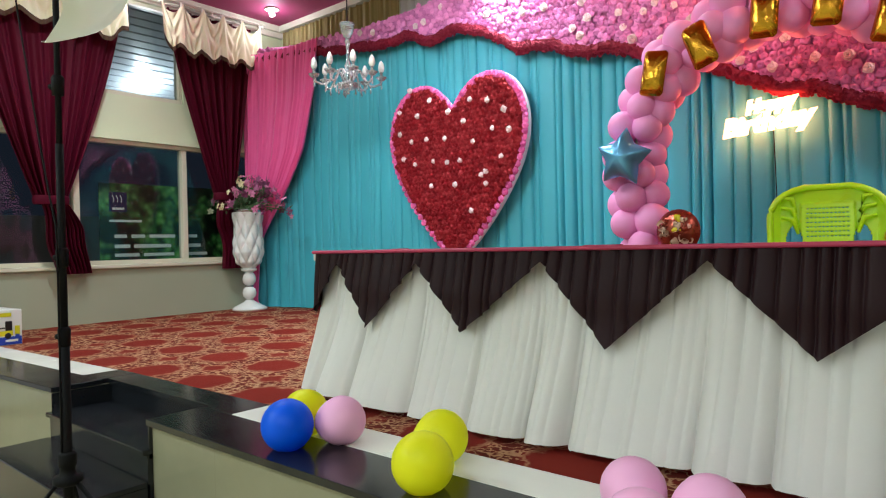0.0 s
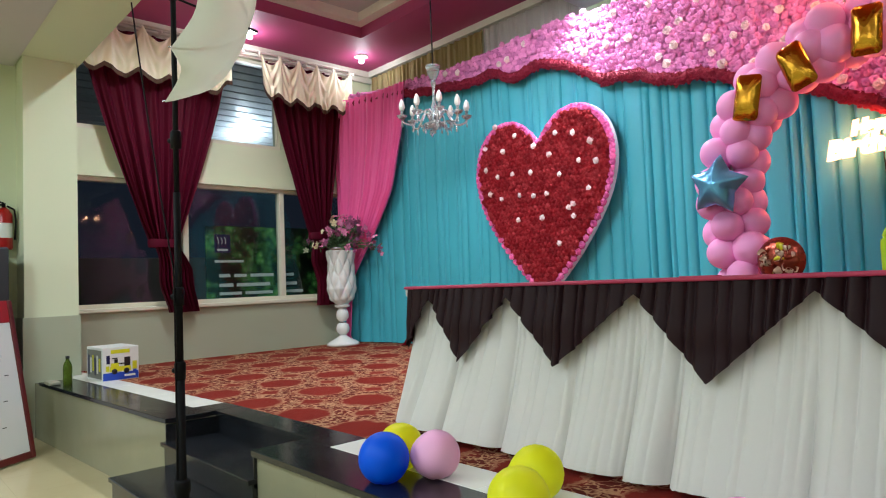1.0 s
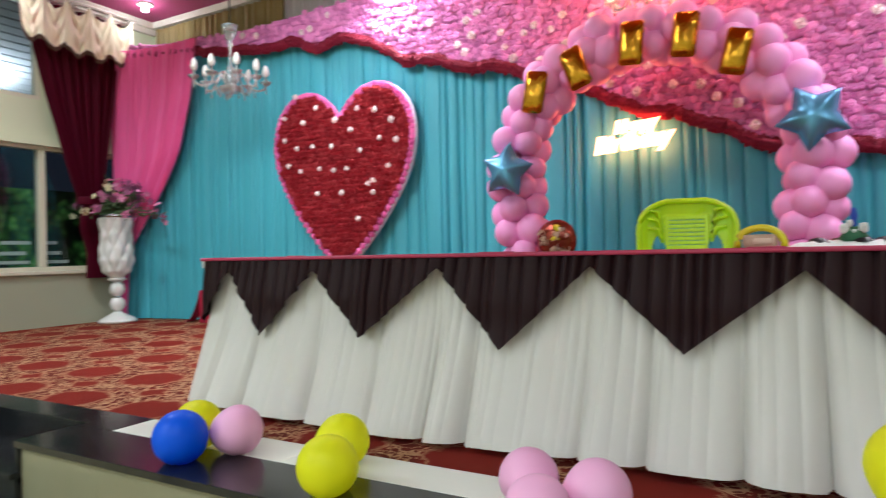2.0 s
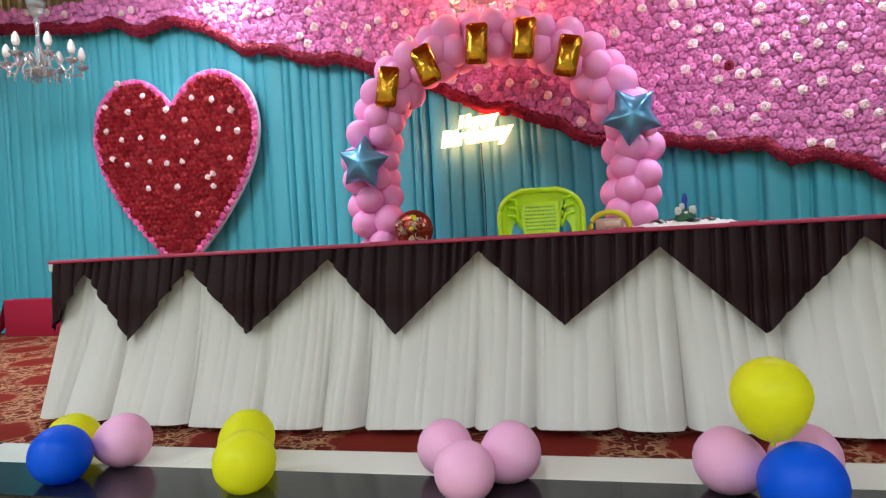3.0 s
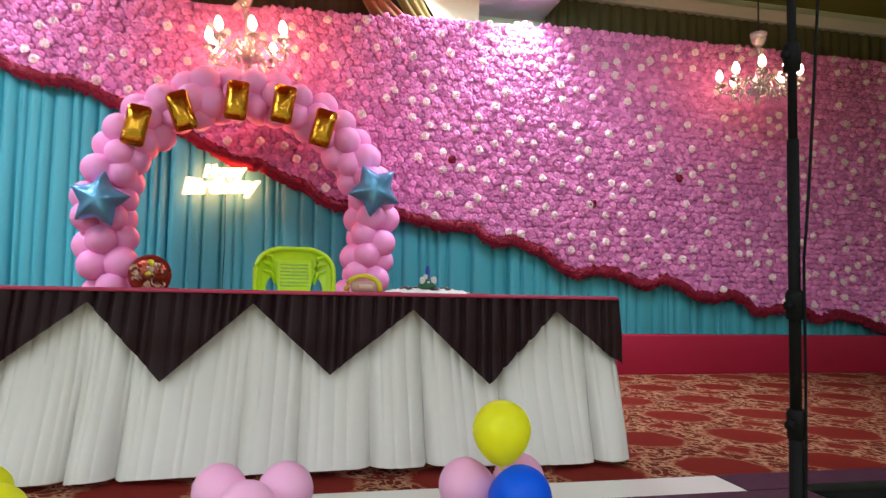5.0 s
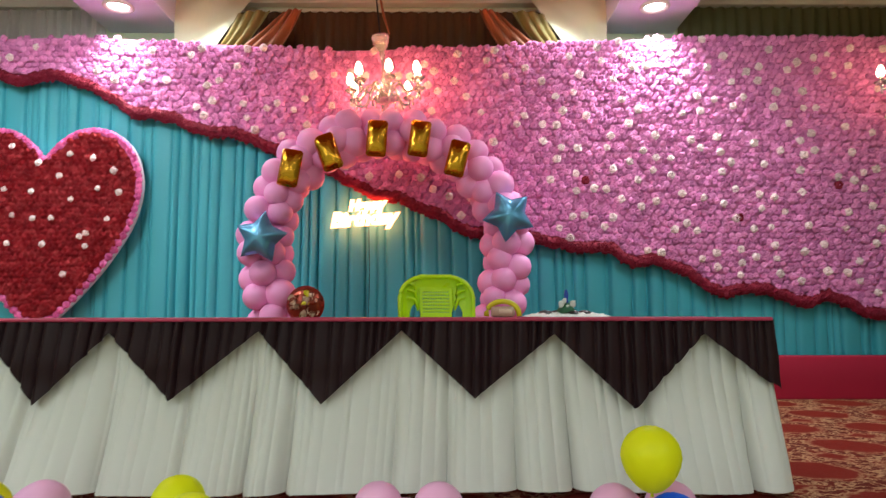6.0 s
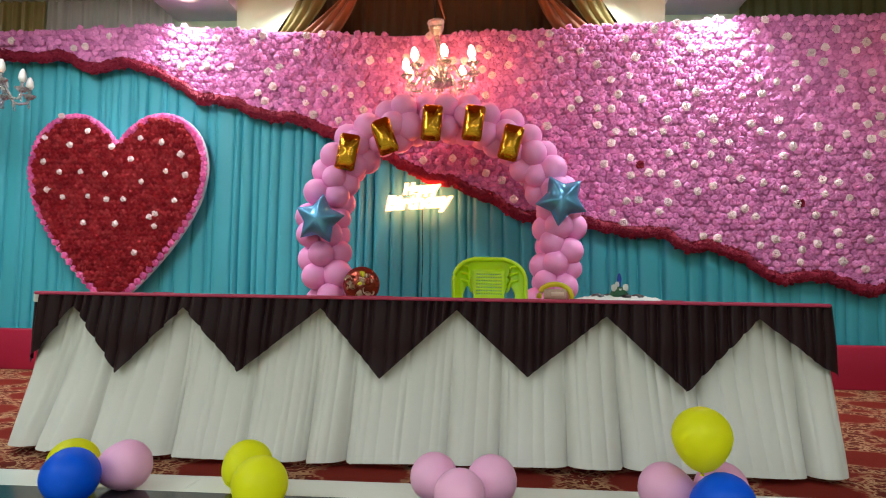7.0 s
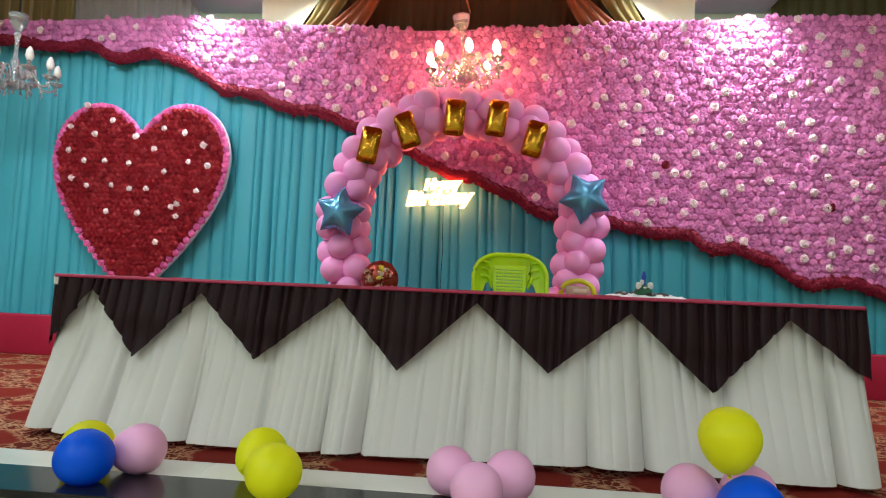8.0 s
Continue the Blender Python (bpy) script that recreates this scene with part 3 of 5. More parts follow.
# ceilings
ZS, ZT = 4.75, 5.02
structure("ceiling_hall", box(X0, X1, Y0, 1.6, 3.94, 4.1), M["ceil_grey"], "off-white hall ceiling")
for n_, b_ in enumerate((box(X0, -6.78, 2.16, BACK, ZS, 5.2), box(-6.78, -3.9, 5.39, BACK, ZS, 5.2), box(-6.78, -3.9, 2.16, 2.65, ZS, 5.2))):
    structure(f"ceiling_soffit_{n_ + 1}", b_, M["soffit"], "magenta painted dropped ceiling border")
structure("ceiling_tray", box(-6.78, -3.9, 2.65, 5.39, ZT, 5.2), M["ceil_grey"], "grey-white recessed ceiling panel")
structure("ceiling_step", join(box(-6.78, -6.64, 2.65, 5.39, 4.9, ZT), box(-6.64, -3.9, 5.25, 5.39, 4.9, ZT)), M["cornice"], "white stepped edge of the recessed ceiling")
BEAMS = (-3.50, 1.795)
for n_, bx in enumerate(BEAMS):
    structure(f"ceiling_beam_{n_ + 1}", box(bx - 0.39, bx + 0.39, 2.16, BACK, BEAM, 5.2), M["beam"], "lilac-white ceiling beam with round downlights")
structure("ceiling_centre", box(-3.11, 1.405, 2.16, BACK, 4.755, 5.25), M["ceil_orange"], "orange-brown ceiling panel over the stage")
structure("ceiling_east", box(2.185, X1, 2.16, BACK, 4.96, 5.25), M["ceil_olive"], "olive recessed ceiling panel")
structure("roof_slab", box(X0 - 0.22, X1 + 0.2, 1.6, BACK + 0.2, 5.3, 5.45), M["wall"], "concrete slab over the ceiling")
structure("cornice_west", join(box(X0, X0 + 0.09, 2.16, BACK, 4.66, ZS), box(X0, X0 + 0.05, 2.16, BACK, 4.58, 4.66)), M["cornice"], "white plaster cornice over the windows")
structure("cornice_north", join(box(X0 + 0.09, -3.9, BACK - 0.09, BACK, 4.66, ZS), box(-3.11, 1.405, BACK - 0.11, BACK, 4.70, 4.755), box(2.185, X1, BACK - 0.09, BACK, 4.70, 4.84),
                                box(-3.11, 1.405, BACK - 0.05, BACK, 4.63, 4.665)), M["cornice"], "white plaster cornice behind the stage")
ros = [(0.0, 5.0), (0.28, 5.0), (0.34, 5.018), (0.36, ZT)]
structure("ceiling_rose", xf(lathe(ros, 28), Matrix.Translation((-6.25, 4.48, 0))), M["soffit"], "pink painted round ceiling rosette", True)


hub = thing("ceiling_lamp", "small round silver ceiling lamp on a pink rosette", "ceiling lamp", pose(-6.39, 4.43, 5.0))
part("dome", lathe([(0.0, -0.11), (0.05, -0.105), (0.11, -0.07), (0.13, -0.03), (0.12, 0.0)], 24), M["silver"], hub)
part("collar", lathe([(0.12, -0.012), (0.17, -0.008), (0.175, 0.0)], 24), M["cornice"], hub)


def downlight(x, y, z):
    t = thing("downlight", "round recessed ceiling downlight, lit, of a seen and added set", "downlight", pose(x, y, z) @ Matrix.Scale(1.4 if z == BEAM else 1.0, 4), "ceiling downlights")
    part("ring", lathe([(0.075, 0.002), (0.10, 0.0), (0.105, -0.012), (0.085, -0.02), (0.07, -0.004)], 20), M["cornice"], t)
    part("lens", lathe([(0.0, -0.006), (0.068, -0.004)], 16), M["lit_lens"], t)
    if z == ZS:
        part("bulb", lathe([(0.0, -0.11), (0.03, -0.10), (0.04, -0.08), (0.03, -0.05), (0.02, -0.03), (0.02, -0.006)], 14), M["lit_lens"], t, "bare lit bulb")


# fittings for the seen lamps and for the added beam and tray fills alike
for (lx, ly, lz), watts, ahead, blur in DOWN_AND_FILL_LIGHTS:
    downlight(lx, ly, lz)
# bodies for the assumed hall panels, out of view behind the eye
for lx, ly in ASSUMED_HALL_LAMPS:
    t = thing("assumed_ceiling_light", "assumed square white ceiling light panel in the unseen hall, lit", "ceiling light", pose(lx, ly, 3.94), group="hall ceiling lights")
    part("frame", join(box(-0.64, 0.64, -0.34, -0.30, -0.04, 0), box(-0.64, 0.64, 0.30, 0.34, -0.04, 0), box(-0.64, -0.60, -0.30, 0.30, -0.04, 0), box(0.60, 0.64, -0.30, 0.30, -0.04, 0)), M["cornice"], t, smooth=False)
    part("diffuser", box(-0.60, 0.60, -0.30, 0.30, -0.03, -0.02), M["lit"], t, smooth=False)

# ---------------------------------------------------------------- backdrop
# teal curtain, pleated; it comes forward at the window corner


def drop_y(x):
    return DROP - 0.20 * max(0, (-6.9 - x) / 1.05) ** 1.5


TOP = [(-7.95, 4.27), (-7.1, 4.21), (-5.7, 4.12), (-4.6, 4.16), (-3.9, 4.17), (-2.5, 4.09), (-1.35, 4.03), (0.37, 4.09), (0.93, 4.13), (2.0, 4.17), (7.9, 4.2)]
TEAL_FOLDS, TEAL_WIDE = Folds(16.2, 0.07, 0.24, 5), Folds(16.2, 0.3, 0.8, 8)


def teal_at(u, v):
    q = 15.9 * u + 0.02 * math.sin(2.0 * v + 23 * u) + 0.012 * v
    out = 0.023 * TEAL_FOLDS.out(q, 0.5, 0.010, 2.6) + 0.026 * TEAL_WIDE.out(q + 0.03 * v, 0.6, 0.014, 2.2)
    return X0 + 0.03 + 15.9 * u, drop_y(X0 + 15.9 * u) - out * (0.8 + 0.2 * math.cos(5 * v + 40 * u)) + 0.02, STAGE + 0.01 + (lerp_table(TOP, X0 + 15.9 * u) - 0.05 - STAGE) * v


teal = grid(teal_at, 3000, 8)
single("backdrop_curtain", teal, M["teal"], "teal satin curtain hung in deep pleats behind the stage", "curtain")

WAVE = [(-7.95, 4.13), (-7.2, 4.09), (-6.75, 4.05), (-6.03, 3.93), (-5.6, 3.885), (-5.3, 3.835), (-4.91, 3.86), (-4.51, 3.70), (-4.25, 3.785), (-3.85, 3.68), (-3.6, 3.53), (-3.35, 3.38), (-3.0, 3.35),
        (-2.8, 3.235), (-2.62, 3.20), (-2.44, 3.188), (-2.23, 3.14), (-2.02, 3.025), (-1.65, 2.90), (-1.38, 2.79), (-1.29, 2.724), (-1.12, 2.632), (-0.98, 2.564), (-0.75, 2.532), (-0.58, 2.451), (-0.355, 2.367), (-0.186, 2.255),
        (0.01, 2.175), (0.3, 2.15), (0.59, 2.131), (0.78, 2.094), (0.97, 2.035), (1.185, 2.053), (1.347, 2.027), (1.453, 1.934), (1.587, 1.897), (1.72, 1.922), (1.906, 1.868), (2.08, 1.812), (2.175, 1.71), (2.30, 1.64), (2.445, 1.602), (2.64, 1.632), (2.84, 1.642),
        (2.96, 1.58), (3.12, 1.525), (3.25, 1.51), (3.438, 1.56), (3.634, 1.511), (3.8, 1.395), (4.03, 1.383), (4.23, 1.417), (4.40, 1.36), (4.54, 1.245), (4.68, 1.232), (4.92, 1.29), (5.1, 1.265), (5.35, 1.165), (5.635, 1.22), (6.2, 1.08), (7.9, 0.75)]


def wave(x):
    """The wavy lower rim, eased from point to point."""
    for (a, u), (b, v) in zip(WAVE, WAVE[1:]):
        if x <= b:
            f = max(0.0, (x - a) / (b - a))
            return u + (v - u) * (0.4 * f + 0.6 * f * f * (3 - 2 * f)) + 0.008 * math.sin(x * 15.1)
    return WAVE[-1][1]


flower_wall = thing("flower_wall", "wavy panel of pink foam roses dotted with cream roses", "flower wall")
panel = grid(lambda u, v: (X0 + 0.05 + 15.85 * u, drop_y(X0 + 15.85 * u) - 0.09, wave(X0 + 0.05 + 15.85 * u) * (1 - v) + lerp_table(TOP, X0 + 15.85 * u) * v), 400, 2)
part("backing", panel, M["rose_pink"], flower_wall)
rng = random.Random(4)
PITCH = 0.066
pink, spots, darks = [], [], []
row = 0
z = 0.6
while z < 4.4:
    x = X0 + 0.08 + (row % 2) * PITCH / 2
    while x < 7.85:
        px, pz = x + rng.uniform(-0.014, 0.014), z + rng.uniform(-0.014, 0.014)
        if wave(px) + 0.03 < pz < lerp_table(TOP, px):
            py = drop_y(px) - 0.10 - rng.uniform(0, 0.02)
            pink.append(((px, py, pz), facing(0.26, rng), rng.uniform(0.034, 0.041)))
        x += PITCH
    z += PITCH * 0.87
    row += 1
ROSE = rose_geo(8)
tagged(part("rose_filling", scatter(ROSE, pink), M["rose_pink"], flower_wall, "packed pink foam roses"), kind="stuff")
for _ in range(1500):
    px, pz = rng.uniform(-7.8, 7.8), rng.uniform(0.8, 4.4)
    if wave(px) + 0.07 < pz < lerp_table(TOP, px) - 0.02 and all((px - a) ** 2 + (pz - b) ** 2 > 0.0135 for a, b in spots):
        spots.append((px, pz))
cream = mesh_of("cream_rose", ROSE, M["rose_white"], False)
crimson = mesh_of("crimson_rose", ROSE, M["rose_dark"], False)
for k, (px, pz) in enumerate(spots[:300]):
    m = Matrix.LocRotScale((px, drop_y(px) - 0.13, pz), facing(0.3, rng).to_quaternion(), (rng.uniform(0.040, 0.047),) * 3)
    part("cream_rose", cream, None, flower_wall, at=m)
rest = [((px, drop_y(px) - 0.125, pz), facing(0.3, rng), rng.uniform(0.036, 0.043)) for px, pz in spots[300:]]
tagged(part("cream_filling", scatter(ROSE, rest), M["rose_white"], flower_wall, "further cream foam roses", smooth=False), kind="stuff")
for px, pz in ((1.09, 2.70), (3.6, 2.65), (2.6, 2.33)):
    part("crimson_rose", crimson, None, flower_wall, at=Matrix.LocRotScale((px, drop_y(px) - 0.13, pz), FACE.to_quaternion(), (0.045,) * 3))
edge = []
x = X0 + 0.06
while x < 7.85:
    for k in range(15):
        px = x + rng.uniform(-0.02, 0.02)
        a = rng.uniform(0, 6.28)
        r = 0.060 * rng.random() ** 0.5
        edge.append(((px, drop_y(px) - 0.105 - 0.055 * (1 - (r / 0.060) ** 2) * rng.uniform(0.8, 1), wave(px) + r * math.sin(a)), facing(0.6, rng), rng.uniform(0.015, 0.022)))
    x += 0.026
tagged(part("crimson_edging", scatter(ROSE, edge), M["rose_dark"], flower_wall, "dark crimson ruffled rose edging", smooth=False), kind="stuff")
rim = [(X0 + 0.06 + 0.04 * k, drop_y(X0 + 0.06 + 0.04 * k) - 0.11, wave(X0 + 0.06 + 0.04 * k)) for k in range(394)]
part("garland_core", tube(rim, 0.050, 8), M["rose_dark"], flower_wall, "crimson cloth roll under the edging")

# hot pink drape gathered at the window corner
def pink_drape(u, v):
    z = 0.60 + (4.17 - 0.60) * v
    right = lerp_table([(0.63, -7.74), (1.5, -7.66), (1.75, -7.5), (2.25, -7.14), (2.76, -6.8), (3.5, -6.55), (4.2, -6.45)], z)
    left = lerp_table([(0.63, -7.87), (1.7, -7.88), (4.2, -7.91)], z)
    x = left + (right - left) * u
    wid = right - left
    return (x, drop_y(x) - 0.10 - 0.05 * (v > 0) - (0.010 + 0.022 * min(1, wid)) * pleat(u * 1.3, 0.10, 0.4) - 0.02, z)


drape_pink = thing("side_drape", "hot pink satin drape tied back at the curtain's end", "drape")
part("cloth", grid(pink_drape, 200, 40), M["pink_cloth"], drape_pink)
part("tie_band", xf(lathe([(1.0, -0.04), (1.08, -0.015), (1.08, 0.015), (1.0, 0.04)], 20), Matrix.Translation((-7.72, drop_y(-7.72) - 0.15, 1.62)) @ Matrix.Diagonal((0.11, 0.055, 1, 1))), M["pink_cloth"], drape_pink)

# crimson platform along the foot of the backdrop
plat = thing("platform", "low crimson cloth-covered platform along the backdrop", "platform")
part("box", bbox(-6.43, 7.6, 5.79, 5.945, STAGE, 0.985, 0.012), M["red_board"], plat)
part("cloth_end", xf(grid(lambda u, v: (-6.44 - 0.28 * u, 5.80 + 0.14 * v, STAGE + 0.004 + 0.36 * (1 - u) ** 2.2 + 0.01 * math.sin(14 * v)), 12, 12), Matrix()), M["red_board"], plat)

# back curtains and sashes above the flower wall
for a, b, top, cloth, words in ((-7.8, -5.4, 4.64, "gold_cloth", "olive gold"), (-5.39, -3.92, 4.64, "pale_cloth", "pale grey"), (-3.06, 1.36, 4.62, "dark_cloth", "dark brown"), (2.22, 7.9, 4.68, "olive_cloth", "dark olive")):
    single("valance_curtain", grid(lambda u, v: (a + (b - a) * u, BACK - 0.06 + 0.025 * pleat((b - a) * u, 0.13, a), 3.8 + (top - 3.8) * v), 260, 4), M[cloth],
           f"{words} pleated curtain on the wall above the flowers", "curtain", group="pleated wall curtains")
for bx, sgn in ((-3.11, 1), (1.405, -1)):
    sw = lambda u, v: (bx + sgn * (0.92 * u * (1 - 0.55 * v)), 6.16 - 0.04 * math.sin(6 * u + 3 * v), 4.74 - 0.60 * v + 0.12 * u * (1 - v))
    single("white_swag", grid(sw, 14, 14), M["cream_satin"], "white satin swag gathered beside the beam", "drape", group="white satin swags")
    t = thing("sash", "copper and gold fabric sash running up to the cornice", "sash", group="copper sashes")
    for name_, depth, b0, b1, t0, t1, mat_ in (("gold_cloth", 6.14, 0.36, 0.62, 0.66, 1.0, "gold_cloth"), ("copper_cloth", 6.10, 0.55, 1.06, 1.14, 1.34, "brown_cloth")):
        fold = lambda u, v: (bx + sgn * ((b0 + (b1 - b0) * u) * (1 - v) + (t0 + (t1 - t0) * u) * v + 0.03 * math.sin(3 * v)), depth - 0.05 * abs(math.sin(9.4 * u + 1.5 * v)) - 0.05 * math.sin(math.pi * u), 4.02 + 0.48 * v + 0.03 * u)
        part(name_, grid(fold, 36, 12), M[mat_], t)

# ---------------------------------------------------------------- heart
HX, HY, HZ, HS = -4.205, 5.86, 2.405, 0.97
HALF = [(0.0, 0.51), (0.05, 0.56), (0.16, 0.68), (0.32, 0.79), (0.52, 0.83), (0.73, 0.77), (0.90, 0.60), (0.985, 0.36), (0.985, 0.12), (0.90, -0.17), (0.72, -0.48), (0.48, -0.79), (0.22, -1.06), (0.06, -1.17), (0.0, -1.19)]


def heart_point(f):
    """The heart's outline round its half profile and back, lobes up; f from 0 to 1."""
    g = 2 * f if f <= 0.5 else 2 - 2 * f
    q = g * (len(HALF) - 1)
    i = min(int(q), len(HALF) - 2)
    w = q - i
    p = [HALF[max(0, min(len(HALF) - 1, i + k))] for k in (-1, 0, 1, 2)]
    at = [0.5 * (2 * p[1][c] + (p[2][c] - p[0][c]) * w + (2 * p[0][c] - 5 * p[1][c] + 4 * p[2][c] - p[3][c]) * w * w + (3 * p[1][c] - p[0][c] - 3 * p[2][c] + p[3][c]) * w ** 3) for c in (0, 1)]
    return (at[0] if f <= 0.5 else -at[0]), at[1]


HSX = 0.99
outline = [(HSX * heart_point(k / 120)[0], heart_point(k / 120)[1]) for k in range(120)]
heart = thing("heart_decoration", "large red rose heart edged with pink roses, hung on the curtain", "heart decoration", pose(HX, HY, HZ) @ Matrix.Scale(HS, 4))
hv = [(x, 0.0, z) for x, z in outline] + [(x, 0.05, z) for x, z in outline]
hf = [tuple(range(119, -1, -1)), tuple(range(120, 240))] + [(k, (k + 1) % 120, 120 + (k + 1) % 120, 120 + k) for k in range(120)]
part("support_post", bbox(-0.03, 0.03, 0.051, 0.09, (0.987 - HZ) / HS, 0.4, 0.004, 1), M["wood"], heart, "plain timber post behind the board", smooth=False)
part("foam_board", (hv, hf), M["foam_white"], heart, "white foam side", smooth=False)


def in_heart(x, z, shrink):
    inside = False
    for (ax, az), (bx, bz) in zip(outline, outline[1:] + outline[:1]):
        ax, az, bx, bz = ax * shrink, az * shrink, bx * shrink, bz * shrink
        if (az > z) != (bz > z) and x < (bx - ax) * (z - az) / (bz - az) + ax:
            inside = not inside
    return inside


reds = []
row, z = 0, -1.25
while z < 1.1:
    x = -1.1 + (row % 2) * 0.027
    while x < 1.1:
        px, pz = x + rng.uniform(-0.01, 0.01), z + rng.uniform(-0.01, 0.01)
        if in_heart(px, pz, 0.93):
            reds.append(((px, -0.02 - rng.uniform(0, 0.015), pz), facing(0.35, rng), rng.uniform(0.034, 0.041)))
        x += 0.062
    z += 0.054
    row += 1
part("face_cloth", ([(x * 0.985, -0.006, z * 0.985) for x, z in outline], [tuple(range(119, -1, -1))]), M["rose_red"], heart, "red felt face under the roses", smooth=False)
tagged(part("rose_filling", scatter(ROSE, reds), M["rose_red"], heart, "packed red foam roses", smooth=False), kind="stuff")
trim_mesh = mesh_of("pink_rose", ROSE, M["rose_trim"], False)
length = 0.0
last = outline[0]
for p in outline[1:] + outline[:1]:
    length += math.dist(p, last)
    if length > 0.074:
        length = 0.0
        part("pink_rose", trim_mesh, None, heart, at=Matrix.LocRotScale((p[0] * 0.965, -0.012, p[1] * 0.965), facing(0.3, rng).to_quaternion(), (rng.uniform(0.038, 0.043),) * 3))
DOTS = [(-.61, .71), (-.79, .48), (-.30, .55), (-.50, .40), (-.79, .22), (-.60, .11), (-.36, .11), (-.08, .09), (.2, .25), (.3, .47), (.54, .43), (.76, .30), (.6, .12), (.82, .08), (.33, .01), (.71, -.19), (.5, -.33), (.5, -.46), (.29, -.74), (.06, -.44), (-.3, -.43), (-.55, -.16), (-.26, -.15), (-.05, -.18), (.14, -.18), (-.73, -.08), (.44, -.36), (-.02, .38)]
for px, pz in DOTS:
    part("cream_rose", cream, None, heart, at=Matrix.LocRotScale((px * 0.97 - 0.025, -0.045, pz + 0.09), facing(0.3, rng).to_quaternion(), (rng.uniform(0.031, 0.040),) * 3))

# ---------------------------------------------------------------- balloons


def balloon_geo(r=1.0, n=20, knot=True, taper=0.05, tail=1.14):
    prof = [(0.0, 1.0)] + [(math.sin(a) * (1.0 if a < 1.57 else 1 - taper * (a - 1.57)), math.cos(a) * (1.0 if a < 1.57 else tail)) for a in [math.pi * k / 14 for k in range(1, 14)]]
    prof += [(0.05, -1.15), (0.035, -1.18), (0.07, -1.24), (0.0, -1.235)] if knot else [(0.05, -tail - 0.01), (0.0, -tail - 0.015)]
    return [(x * r, y * r, z * r) for x, y, z in lathe(prof, n)[0]], lathe(prof, n)[1]


BAL = balloon_geo()
CXA, CYA, RA, ZC = -0.785, 5.28, 1.05, 1.99
arch = thing("balloon_arch", "round arch of clustered pink latex balloons on the stage", "balloon arch")
pink_balloon = mesh_of("balloon", BAL, M["b_pink"])
LEG = ZC - STAGE - 0.1


def arch_at(s):
    """A point of the arch's middle line at s metres from its west foot; the feet draw in under the ring."""
    if s < LEG:
        d = LEG - s
        x, z = -RA + 0.25 * d * d, ZC - d
    elif s < LEG + math.pi * RA:
        a = math.pi - (s - LEG) / RA
        x, z = RA * math.cos(a), ZC + 0.975 * RA * math.sin(a)
    else:
        d = s - LEG - math.pi * RA
        x, z = RA - 0.25 * d * d, ZC - d
    return Vector((CXA + x, CYA + 0.16 * x, z))


path_pts = []
total = LEG * 2 + math.pi * RA
step = 0.176
for k in range(int(total / step) + 1):
    p = arch_at(k * step)
    d = (arch_at(k * step + 0.02) - arch_at(k * step - 0.02)).normalized()
    side = Vector((d.z, 0, -d.x))
    for q in range(4):
        a = math.pi / 2 * q + (math.pi / 4) * (k % 2) + rng.uniform(-0.25, 0.25)
        out = (math.cos(a) * side + math.sin(a) * Vector((0, 1, 0))).normalized()
        c = p + out * rng.uniform(0.112, 0.132) + d * rng.uniform(-0.03, 0.03)
        turn = out.to_track_quat("Z", "Y") @ Euler((rng.uniform(-0.4, 0.4), rng.uniform(-0.4, 0.4), 0)).to_quaternion()
        part("balloon", pink_balloon, None, arch, at=Matrix.LocRotScale(c, turn, (rng.uniform(0.106, 0.132),) * 3))
    path_pts.append(tuple(p))
part("pole", tube(path_pts, 0.012, 8), M["cornice"], arch, "thin white plastic frame tube")


def pillow(outline2d, thick, n_in=7):
    """A foil cushion: two domed sheets seamed along an outline in x and z."""
    V, F, m = [], [], len(outline2d)
    cx = sum(p[0] for p in outline2d) / m
    cz = sum(p[1] for p in outline2d) / m
    for sgn in (-1, 1):
        o = len(V)
        for j in range(n_in + 1):
            f = 1 - j / n_in
            h = thick * (1 - f ** 2.2) ** 0.6
            for k, (x, z) in enumerate(outline2d):
                crimp = 0.006 * math.sin(k * 2.4) * f ** 3 if 0 < j else 0
                V.append((cx + (x - cx) * f, sgn * h + crimp, cz + (z - cz) * f))
        for j in range(n_in):
            for k in range(m):
                q = (k + 1) % m
                a, b, c, d = o + j * m + k, o + j * m + q, o + (j + 1) * m + q, o + (j + 1) * m + k
                F.append((a, b, c, d) if sgn < 0 else (d, c, b, a))
    return V, F


def densify(points, n):
    out = []
    for a, b in zip(points, points[1:] + points[:1]):
        for k in range(n):
            out.append((a[0] + (b[0] - a[0]) * k / n, a[1] + (b[1] - a[1]) * k / n))
    return out


star_line = densify([(0.215 * (1 if k % 2 == 0 else 0.60) * math.sin(math.pi * k / 5), 0.215 * (1 if k % 2 == 0 else 0.60) * math.cos(math.pi * k / 5)) for k in range(10)], 4)
for sx, sy, sz, tilt, size in ((-1.807, 4.84, 2.02, 9, 1.03), (0.253, 5.16, 2.245, 188, 1.1)):
    t = thing("star_balloon", "steel blue foil star balloon tied to the arch", "foil balloon", pose(sx, sy, sz, 0, tilt, 0) @ Matrix.Scale(size, 4), group="blue foil stars")
    part("star", pillow(star_line, 0.10), M["blue_foil"], t)
    part("tail", tube([(0, 0.05, 0.0), (0.0, 0.12, 0.02), (0, 0.2, 0.03)], 0.006, 6), M["blue_foil"], t)
bar_line = densify([(-0.07, -0.165), (0.07, -0.165), (0.09, -0.145), (0.09, 0.145), (0.07, 0.165), (-0.07, 0.165), (-0.09, 0.145), (-0.09, -0.145)], 5)
